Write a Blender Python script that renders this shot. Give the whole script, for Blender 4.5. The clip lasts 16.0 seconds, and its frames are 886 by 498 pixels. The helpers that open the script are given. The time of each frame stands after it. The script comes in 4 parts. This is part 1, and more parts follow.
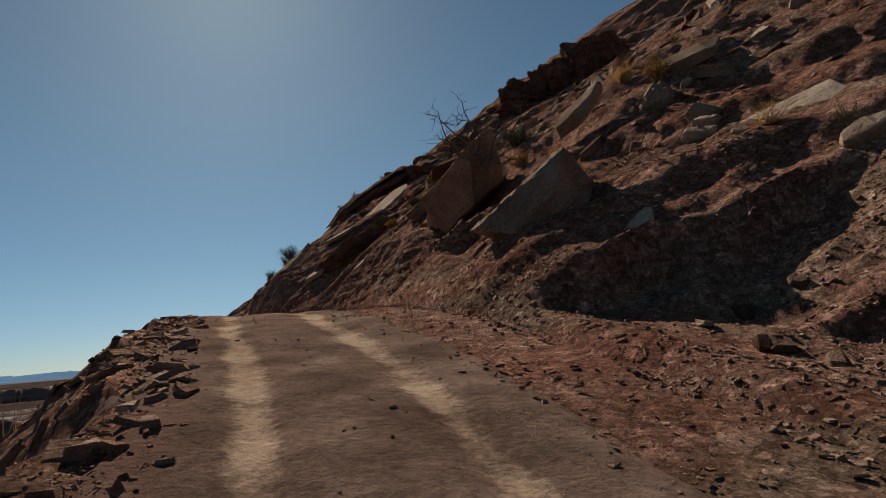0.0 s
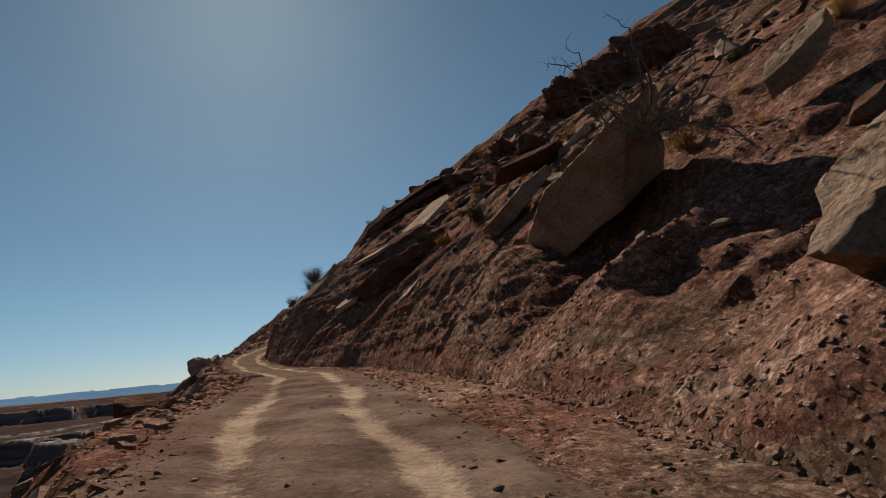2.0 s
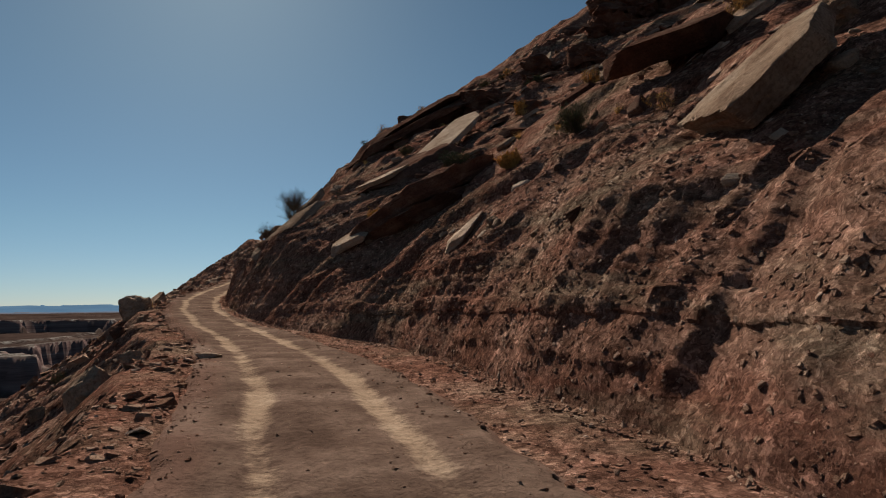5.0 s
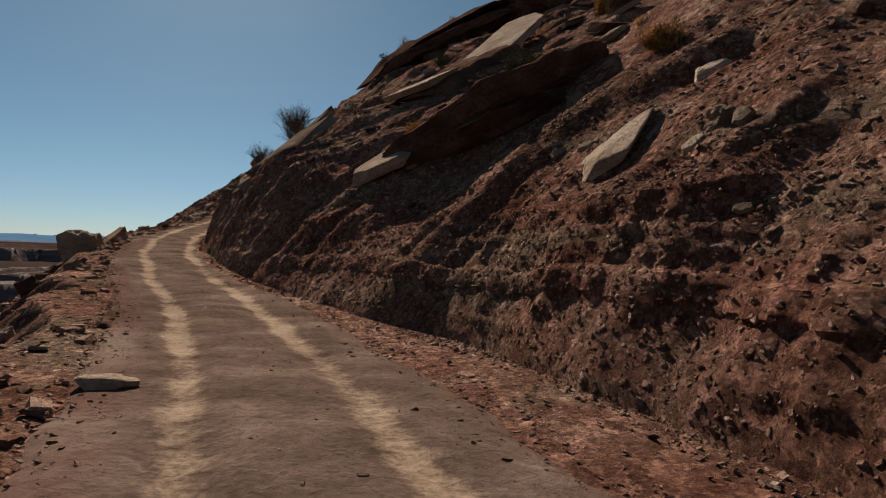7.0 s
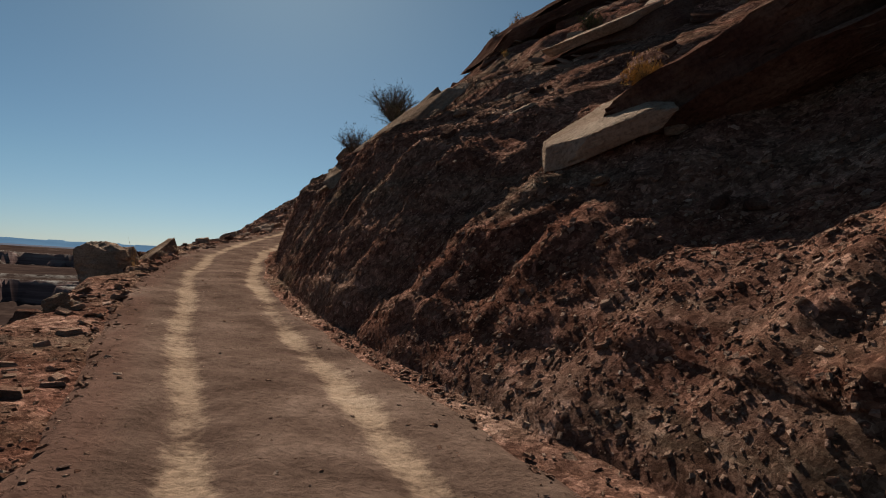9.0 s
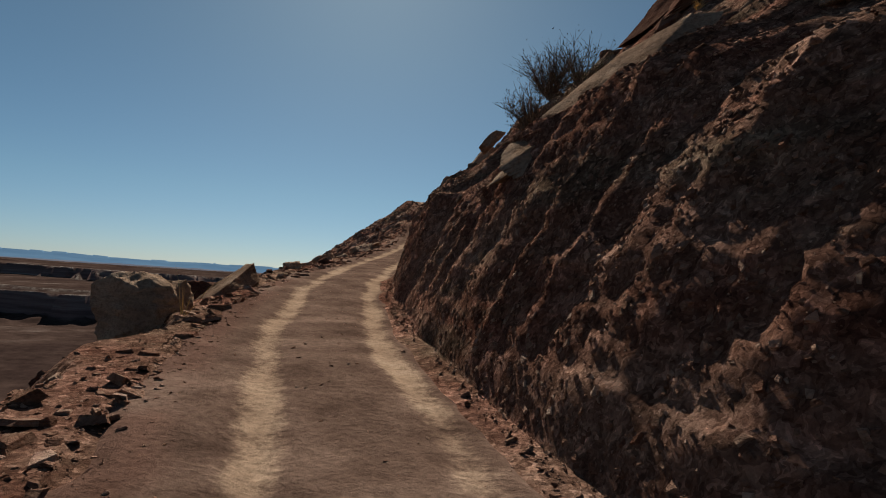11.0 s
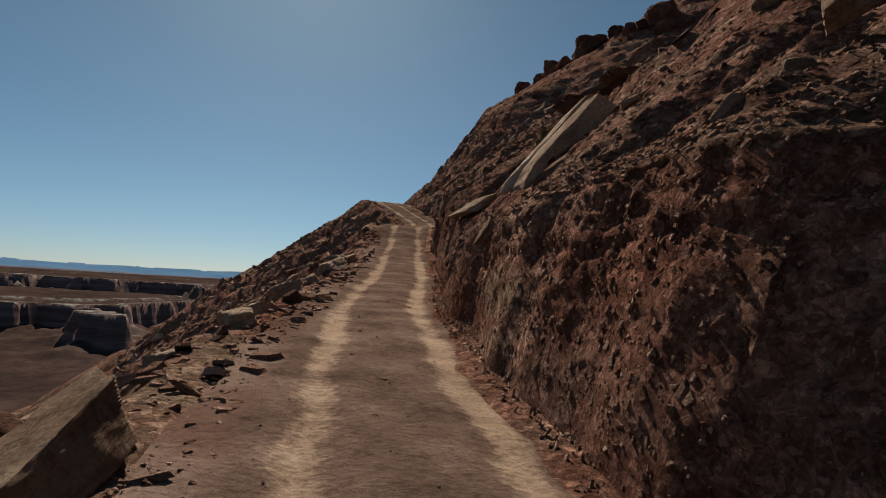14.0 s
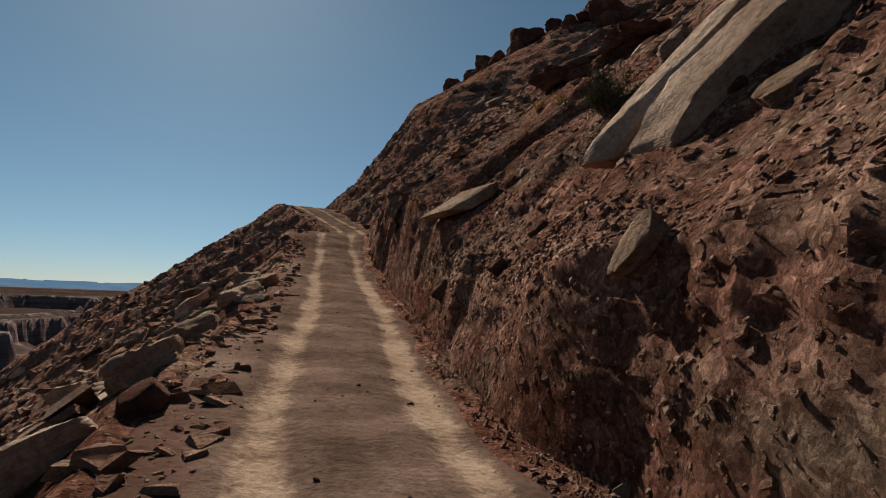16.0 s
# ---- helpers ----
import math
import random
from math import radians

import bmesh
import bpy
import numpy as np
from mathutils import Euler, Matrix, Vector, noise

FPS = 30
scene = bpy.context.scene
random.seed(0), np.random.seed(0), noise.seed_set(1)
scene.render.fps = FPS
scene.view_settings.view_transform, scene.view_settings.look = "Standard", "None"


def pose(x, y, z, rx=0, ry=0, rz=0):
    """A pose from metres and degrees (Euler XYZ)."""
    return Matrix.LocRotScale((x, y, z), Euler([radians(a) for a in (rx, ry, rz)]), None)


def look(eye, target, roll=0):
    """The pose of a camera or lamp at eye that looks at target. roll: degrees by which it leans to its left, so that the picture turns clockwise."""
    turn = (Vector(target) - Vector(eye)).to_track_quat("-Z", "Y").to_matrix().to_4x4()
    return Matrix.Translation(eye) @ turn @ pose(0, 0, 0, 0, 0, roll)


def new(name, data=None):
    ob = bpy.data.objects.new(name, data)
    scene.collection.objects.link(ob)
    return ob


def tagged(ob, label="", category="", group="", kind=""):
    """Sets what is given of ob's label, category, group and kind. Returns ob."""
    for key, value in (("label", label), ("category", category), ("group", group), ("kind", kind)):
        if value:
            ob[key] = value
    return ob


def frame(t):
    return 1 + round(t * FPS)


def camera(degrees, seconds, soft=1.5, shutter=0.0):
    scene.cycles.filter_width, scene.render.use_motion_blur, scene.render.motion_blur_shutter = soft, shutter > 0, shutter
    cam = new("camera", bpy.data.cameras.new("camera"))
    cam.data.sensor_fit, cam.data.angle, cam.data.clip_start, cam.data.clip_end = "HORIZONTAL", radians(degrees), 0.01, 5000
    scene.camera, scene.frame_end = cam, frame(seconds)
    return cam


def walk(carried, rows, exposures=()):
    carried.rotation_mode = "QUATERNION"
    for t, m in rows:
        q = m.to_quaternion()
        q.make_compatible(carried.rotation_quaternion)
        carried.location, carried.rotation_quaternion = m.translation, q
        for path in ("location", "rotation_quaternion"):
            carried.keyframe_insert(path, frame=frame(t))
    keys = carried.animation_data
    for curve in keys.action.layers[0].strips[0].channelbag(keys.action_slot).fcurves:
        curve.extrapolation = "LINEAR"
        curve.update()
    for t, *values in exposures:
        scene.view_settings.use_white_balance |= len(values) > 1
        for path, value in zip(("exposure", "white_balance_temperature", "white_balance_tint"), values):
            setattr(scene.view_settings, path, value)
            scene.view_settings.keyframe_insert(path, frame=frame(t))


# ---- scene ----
cam = camera(69.8, 16.0, soft=1.0)
PATH = [
    (0.0, pose(0.000, 0.000, 0.000, 98.73, 4.54, -0.00)),
    (0.5, pose(-0.531, 2.045, 0.450, 99.64, 5.94, 0.62)),
    (1.0, pose(-1.061, 4.000, 0.878, 99.97, 7.65, 1.05)),
    (1.5, pose(-1.655, 5.803, 1.280, 100.38, 6.61, 1.30)),
    (2.0, pose(-2.296, 7.645, 1.690, 100.32, 5.02, 1.61)),
    (2.5, pose(-2.943, 9.423, 2.003, 98.83, 4.35, 1.86)),
    (3.0, pose(-3.571, 11.317, 2.282, 96.96, 3.68, 1.33)),
    (3.5, pose(-4.204, 13.067, 2.506, 96.46, 0.69, 0.40)),
    (4.0, pose(-4.736, 14.800, 2.710, 94.66, 2.12, -0.15)),
    (4.2, pose(-4.939, 15.499, 2.789, 94.80, 1.71, -0.55)),
    (4.7, pose(-5.415, 17.328, 2.913, 95.05, 0.95, -1.53)),
    (5.2, pose(-5.869, 19.234, 2.950, 95.30, 0.20, -2.42)),
    (5.7, pose(-6.311, 21.226, 2.992, 95.55, -0.56, -3.03)),
    (6.3, pose(-6.859, 23.751, 3.161, 95.85, -1.46, -3.31)),
    (6.5, pose(-7.108, 24.652, 3.146, 94.59, -4.52, -3.19)),
    (7.0, pose(-7.559, 26.862, 3.249, 90.54, -2.24, -2.65)),
    (7.5, pose(-8.231, 28.898, 3.347, 91.62, -5.55, -2.06)),
    (8.0, pose(-8.766, 30.772, 3.398, 93.01, -3.91, -0.83)),
    (8.5, pose(-9.506, 32.981, 3.448, 91.95, -3.22, 1.05)),
    (9.0, pose(-10.228, 34.945, 3.504, 91.73, -3.50, 3.01)),
    (9.5, pose(-10.976, 36.702, 3.552, 92.85, -4.43, 4.98)),
    (10.0, pose(-11.701, 38.533, 3.655, 92.00, -3.71, 7.27)),
    (10.2, pose(-11.980, 39.272, 3.722, 91.81, -4.75, 8.48)),
    (10.6, pose(-12.673, 40.687, 3.757, 92.43, -4.25, 9.62)),
    (11.0, pose(-13.428, 42.065, 3.810, 93.06, -3.75, 10.29)),
    (11.4, pose(-14.202, 43.428, 3.898, 93.68, -3.26, 10.46)),
    (11.8, pose(-14.968, 44.793, 4.016, 94.31, -2.76, 10.18)),
    (12.3, pose(-15.889, 46.520, 4.181, 95.09, -2.15, 9.41)),
    (12.5, pose(-16.218, 47.232, 4.251, 94.72, -1.44, 8.78)),
    (13.0, pose(-17.006, 49.025, 4.421, 94.81, -2.29, 7.33)),
    (13.5, pose(-17.660, 50.736, 4.575, 94.23, -1.70, 5.99)),
    (14.0, pose(-18.261, 52.344, 4.711, 93.68, -3.55, 4.41)),
    (14.5, pose(-18.822, 54.158, 4.813, 93.80, -3.87, 2.93)),
    (15.0, pose(-19.301, 56.008, 4.983, 93.86, -2.20, 0.66)),
    (15.5, pose(-19.737, 57.872, 5.114, 93.53, -2.04, -1.49)),
    (16.0, pose(-20.152, 59.675, 5.346, 94.77, -2.49, -3.22)),
]
EXPOSURES = [(0.0, 0.65, 6250, 6), (16.0, 0.65, 6250, 6)]
walk(cam, PATH, EXPOSURES)

# ---- sky and sun ----
SUN_AZ, SUN_EL = 18.0, 34.0        # degrees left of +y, degrees up
world = bpy.data.worlds.new("sky")
scene.world = world
world.use_nodes = True
wn = world.node_tree
wn.nodes.clear()
w_out = wn.nodes.new("ShaderNodeOutputWorld")
w_bg = wn.nodes.new("ShaderNodeBackground")
w_sky = wn.nodes.new("ShaderNodeTexSky")
w_sky.sky_type, w_sky.sun_disc = "NISHITA", False
w_sky.sun_elevation, w_sky.sun_rotation = radians(SUN_EL), radians(-SUN_AZ)
w_sky.altitude, w_sky.air_density, w_sky.dust_density, w_sky.ozone_density = 1800, 0.85, 0.9, 3.0
w_bg.inputs["Strength"].default_value = 0.033
w_tint = wn.nodes.new("ShaderNodeMix")
w_tint.data_type, w_tint.blend_type = "RGBA", "MULTIPLY"
w_tint.inputs[0].default_value = 1.0
w_dir = wn.nodes.new("ShaderNodeTexCoord")
w_sep = wn.nodes.new("ShaderNodeSeparateXYZ")
w_ramp = wn.nodes.new("ShaderNodeValToRGB")      # pale desert haze towards the horizon
w_ramp.color_ramp.elements[0].position, w_ramp.color_ramp.elements[0].color = 0.0, (0.82, 0.89, 0.98, 1)
w_mid = w_ramp.color_ramp.elements.new(0.12)
w_mid.color = (0.90, 1.02, 0.95, 1)
w_ramp.color_ramp.elements[-1].position, w_ramp.color_ramp.elements[-1].color = 0.34, (0.97, 1.09, 0.95, 1)
wn.links.new(w_dir.outputs["Generated"], w_sep.inputs[0])
wn.links.new(w_sep.outputs[2], w_ramp.inputs[0])
wn.links.new(w_ramp.outputs[0], w_tint.inputs[7])
wn.links.new(w_sky.outputs[0], w_tint.inputs[6])
wn.links.new(w_tint.outputs[2], w_bg.inputs[0])
wn.links.new(w_bg.outputs[0], w_out.inputs[0])
sun_dir = Vector((-math.sin(radians(SUN_AZ)) * math.cos(radians(SUN_EL)),
                  math.cos(radians(SUN_AZ)) * math.cos(radians(SUN_EL)), math.sin(radians(SUN_EL))))
sun_data = bpy.data.lights.new("sun", "SUN")
sun_data.energy, sun_data.angle, sun_data.color = 5.0, radians(0.5), (1.0, 0.93, 0.84)
sun = new("sun", sun_data)
sun.matrix_world = look(sun_dir * 60, (0, 0, 0))

# ---- noise ----
def hash3(i, j, k):
    h = (i.astype(np.int64) * 374761393 + j.astype(np.int64) * 668265263 + k.astype(np.int64) * 2147483647) & 0xFFFFFFFF
    h = ((h ^ (h >> 13)) * 1274126177) & 0xFFFFFFFF
    return ((h ^ (h >> 16)) & 0xFFFF) / 32767.5 - 1.0


def vnoise(x, y, z):
    xi, yi, zi = np.floor(x), np.floor(y), np.floor(z)
    fx, fy, fz = x - xi, y - yi, z - zi
    fx, fy, fz = (v * v * v * (v * (v * 6 - 15) + 10) for v in (fx, fy, fz))
    out = 0
    for dx in (0, 1):
        wx = fx if dx else 1 - fx
        for dy in (0, 1):
            wy = fy if dy else 1 - fy
            for dz in (0, 1):
                wz = fz if dz else 1 - fz
                out = out + wx * wy * wz * hash3(xi + dx, yi + dy, zi + dz)
    return out


def fbm(x, y, z, octaves=4, gain=0.5):
    x, y, z = np.broadcast_arrays(np.asarray(x, float), np.asarray(y, float), np.asarray(z, float))
    out, amp = np.zeros(x.shape), 1.0
    for o in range(octaves):
        out = out + amp * vnoise(x * 2 ** o + 17.3 * o, y * 2 ** o - 9.1 * o, z * 2 ** o + 4.7 * o)
        amp *= gain
    return out


def ridged(x, y, z, octaves=4):
    x, y, z = np.broadcast_arrays(np.asarray(x, float), np.asarray(y, float), np.asarray(z, float))
    out, amp = np.zeros(x.shape), 1.0
    for o in range(octaves):
        out = out + amp * (1 - np.abs(vnoise(x * 2 ** o + 7.7 * o, y * 2 ** o + 3.1 * o, z * 2 ** o)) * 2)
        amp *= 0.5
    return out


def cells(u, v, size, seed):
    """Broken-stone relief: each cell is a flat facet with its own height and tilt, about -1 to 1."""
    u, v = np.broadcast_arrays(np.asarray(u, float) / size, np.asarray(v, float) / size)
    iu, iv = np.floor(u), np.floor(v)
    best, out = np.full(u.shape, 1e9), np.zeros(u.shape)
    s = iu * 0 + seed
    for du in (-1, 0, 1):
        for dv in (-1, 0, 1):
            cu, cv = iu + du, iv + dv
            pu = u - (cu + 0.5 + 0.42 * hash3(cu, cv, s))
            pv = v - (cv + 0.5 + 0.42 * hash3(cu, cv, s + 101))
            d = pu * pu + pv * pv
            h = 0.5 * hash3(cu, cv, s + 202) + 0.8 * (pu * hash3(cu, cv, s + 303) + pv * hash3(cu, cv, s + 404))
            near = d < best
            best, out = np.where(near, d, best), np.where(near, h, out)
    return out


# ---- materials ----
def node_mat(name):
    m = bpy.data.materials.new(name)
    m.use_nodes = True
    nt = m.node_tree
    nt.nodes.clear()
    out = nt.nodes.new("ShaderNodeOutputMaterial")
    bsdf = nt.nodes.new("ShaderNodeBsdfPrincipled")
    nt.links.new(bsdf.outputs[0], out.inputs[0])
    return m, nt, bsdf


def noise_node(nt, vec, scale, detail=6.0, rough=0.6):
    n = nt.nodes.new("ShaderNodeTexNoise")
    n.inputs["Scale"].default_value = scale
    n.inputs["Detail"].default_value = detail
    n.inputs["Roughness"].default_value = rough
    nt.links.new(vec, n.inputs["Vector"])
    return n.outputs["Fac"]


def ramp_node(nt, fac, stops):
    r = nt.nodes.new("ShaderNodeValToRGB")
    els = r.color_ramp.elements
    els[0].position, els[0].color = stops[0][0], (*stops[0][1], 1)
    els[1].position, els[1].color = stops[-1][0], (*stops[-1][1], 1)
    for p, c in stops[1:-1]:
        els.new(p).color = (*c, 1)
    nt.links.new(fac, r.inputs[0])
    return r.outputs[0]


def mix_node(nt, fac, a, b, mode="MIX"):
    m = nt.nodes.new("ShaderNodeMix")
    m.data_type, m.blend_type = "RGBA", mode
    if isinstance(fac, float):
        m.inputs[0].default_value = fac
    else:
        nt.links.new(fac, m.inputs[0])
    for sock, v in ((m.inputs[6], a), (m.inputs[7], b)):
        if isinstance(v, tuple):
            sock.default_value = (*v, 1)
        else:
            nt.links.new(v, sock)
    return m.outputs[2]


def bump_node(nt, bsdf, height, strength, distance):
    b = nt.nodes.new("ShaderNodeBump")
    b.inputs["Strength"].default_value = strength
    b.inputs["Distance"].default_value = distance
    nt.links.new(height, b.inputs["Height"])
    nt.links.new(b.outputs[0], bsdf.inputs["Normal"])
    return b


def math_node(nt, op, a, b=0.0):
    n = nt.nodes.new("ShaderNodeMath")
    n.operation = op
    for sock, v in zip(n.inputs, (a, b)):
        if isinstance(v, (int, float)):
            sock.default_value = v
        else:
            nt.links.new(v, sock)
    return n.outputs[0]


def coords(nt, kind="Object"):
    return nt.nodes.new("ShaderNodeTexCoord").outputs[kind]


def world_pos(nt):
    return nt.nodes.new("ShaderNodeNewGeometry").outputs["Position"]


def earth_material(name, dark, mid, light, grit=0.5, strata=False):
    m, nt, bsdf = node_mat(name)
    v = world_pos(nt)
    big = noise_node(nt, v, 0.35, 5, 0.6)
    base = ramp_node(nt, big, [(0.32, dark), (0.5, mid), (0.66, light)])
    if strata:
        mp = nt.nodes.new("ShaderNodeMapping")
        mp.inputs["Scale"].default_value = (0.05, 0.05, 0.9)
        nt.links.new(v, mp.inputs[0])
        band = noise_node(nt, mp.outputs[0], 1.3, 5, 0.7)
        tint = ramp_node(nt, band, [(0.35, (0.8, 0.52, 0.42)), (0.5, (1.0, 0.86, 0.78)), (0.64, (1.0, 1.02, 0.94))])
        base = mix_node(nt, 0.55, base, tint, "MULTIPLY")
        mq = nt.nodes.new("ShaderNodeMapping")
        mq.inputs["Scale"].default_value = (0.09, 0.09, 0.55)
        nt.links.new(v, mq.inputs[0])
        shale = ramp_node(nt, noise_node(nt, mq.outputs[0], 1.6, 6, 0.68), [(0.50, (0, 0, 0)), (0.64, (0.6, 0.6, 0.6))])
        base = mix_node(nt, shale, base, (0.165, 0.128, 0.088))
    fine = noise_node(nt, v, 9.0, 8, 0.72)
    speck = ramp_node(nt, fine, [(0.35, (0.42, 0.40, 0.38)), (0.5, (1, 1, 1)), (0.66, (1.7, 1.65, 1.55))])
    col = mix_node(nt, grit, base, speck, "MULTIPLY")
    warp = nt.nodes.new("ShaderNodeVectorMath")
    warp.operation = "MULTIPLY_ADD"
    wn_tex = nt.nodes.new("ShaderNodeTexNoise")
    wn_tex.inputs["Scale"].default_value = 7.0
    nt.links.new(v, wn_tex.inputs["Vector"])
    nt.links.new(wn_tex.outputs["Color"], warp.inputs[0])
    warp.inputs[1].default_value = (0.25, 0.25, 0.25)
    nt.links.new(v, warp.inputs[2])
    stones = []
    for scale in (5.0, 12.0, 29.0):
        vor = nt.nodes.new("ShaderNodeTexVoronoi")
        vor.inputs["Scale"].default_value = scale
        nt.links.new(warp.outputs[0], vor.inputs["Vector"])
        stones.append(vor.outputs["Color"])
        tone = ramp_node(nt, vor.outputs["Color"], [(0.15, (0.5, 0.46, 0.43)), (0.48, (0.9, 0.88, 0.86)), (0.68, (1.2, 1.2, 1.17)), (0.88, (1.9, 1.95, 1.95))])
        col = mix_node(nt, 0.6, col, tone, "MULTIPLY")
    nt.links.new(col, bsdf.inputs["Base Color"])
    bsdf.inputs["Roughness"].default_value = 0.95
    bsdf.inputs["Specular IOR Level"].default_value = 0.0
    grit_h = noise_node(nt, v, 42.0, 6, 0.8)
    h = math_node(nt, "ADD", math_node(nt, "MULTIPLY", fine, 0.6), math_node(nt, "MULTIPLY", stones[0], 0.14))
    h = math_node(nt, "ADD", h, math_node(nt, "MULTIPLY", stones[1], 0.24))
    h = math_node(nt, "ADD", h, math_node(nt, "MULTIPLY", stones[2], 0.18))
    h = math_node(nt, "ADD", h, math_node(nt, "MULTIPLY", grit_h, 0.4))
    bump_node(nt, bsdf, h, 1.0, 0.09)
    return m


def rock_material(name, dark, mid, light, scale=1.0, bed=4.0, chips=False):
    m, nt, bsdf = node_mat(name)
    v = coords(nt)
    info = nt.nodes.new("ShaderNodeObjectInfo")
    geo = nt.nodes.new("ShaderNodeNewGeometry")
    rnd = math_node(nt, "FRACT", math_node(nt, "ADD", info.outputs["Random"], geo.outputs["Random Per Island"]))
    off = nt.nodes.new("ShaderNodeVectorMath")
    off.operation = "ADD"
    nt.links.new(v, off.inputs[0])
    nt.links.new(math_node(nt, "MULTIPLY", rnd, 31.0), off.inputs[1])
    p = off.outputs[0]
    big = noise_node(nt, p, 0.9 * scale, 6, 0.62)
    base = ramp_node(nt, big, [(0.33, dark), (0.5, mid), (0.68, light)])
    mp = nt.nodes.new("ShaderNodeMapping")
    mp.inputs["Scale"].default_value = (0.5, 0.5, bed)
    nt.links.new(p, mp.inputs[0])
    beds = noise_node(nt, mp.outputs[0], 2.2 * scale, 5, 0.65)
    fine = noise_node(nt, p, 16 * scale, 8, 0.7)
    speck = ramp_node(nt, fine, [(0.34, (0.5, 0.47, 0.44)), (0.5, (1, 1, 1)), (0.68, (1.35, 1.32, 1.28))])
    col = mix_node(nt, 0.75, base, speck, "MULTIPLY")
    line = ramp_node(nt, beds, [(0.40, (0.55, 0.5, 0.46)), (0.47, (1, 1, 1)), (1.0, (1, 1, 1))])
    col = mix_node(nt, 0.3, col, line, "MULTIPLY")
    shade = ramp_node(nt, rnd, [(0.0, (0.72, 0.66, 0.62)), (1.0, (1.12, 1.08, 1.04))])
    if chips:
        shade = ramp_node(nt, rnd, [(0.0, (0.6, 0.5, 0.45)), (0.6, (1.0, 0.96, 0.92)), (0.88, (1.3, 1.32, 1.3)), (1.0, (2.0, 2.2, 2.3))])
    col = mix_node(nt, 0.8, col, shade, "MULTIPLY")
    nt.links.new(col, bsdf.inputs["Base Color"])
    bsdf.inputs["Roughness"].default_value = 0.88
    bsdf.inputs["Specular IOR Level"].default_value = 0.0
    h = math_node(nt, "ADD", math_node(nt, "MULTIPLY", beds, 1.3), math_node(nt, "MULTIPLY", fine, 0.6))
    bump_node(nt, bsdf, h, 1.0, 0.13)
    return m


def plain_material(name, a, b, scale=6.0, rough=0.9):
    m, nt, bsdf = node_mat(name)
    geo = nt.nodes.new("ShaderNodeNewGeometry")
    n = noise_node(nt, coords(nt), scale, 4, 0.6)
    col = ramp_node(nt, n, [(0.35, a), (0.65, b)])
    var = ramp_node(nt, geo.outputs["Random Per Island"], [(0.0, (0.6, 0.6, 0.6)), (1.0, (1.2, 1.2, 1.2))])
    col = mix_node(nt, 0.8, col, var, "MULTIPLY")
    nt.links.new(col, bsdf.inputs["Base Color"])
    bsdf.inputs["Roughness"].default_value = rough
    bsdf.inputs["Specular IOR Level"].default_value = 0.0
    return m


SLOPE = ((0.13, 0.062, 0.043), (0.202, 0.107, 0.08), (0.262, 0.162, 0.122))
m_slope = earth_material("red_talus_earth", *SLOPE, 0.65, strata=True)
m_tan = rock_material("tan_sandstone", (0.21, 0.137, 0.095), (0.32, 0.22, 0.155), (0.43, 0.32, 0.235))
m_red = rock_material("red_sandstone", (0.075, 0.037, 0.028), (0.127, 0.068, 0.049), (0.202, 0.127, 0.093))
m_pale = rock_material("pale_sandstone", (0.36, 0.25, 0.178), (0.48, 0.35, 0.258), (0.57, 0.44, 0.335))
m_shard = rock_material("shale_shards", (0.208, 0.103, 0.073), (0.315, 0.182, 0.126), (0.414, 0.279, 0.201), scale=2.0, chips=True)


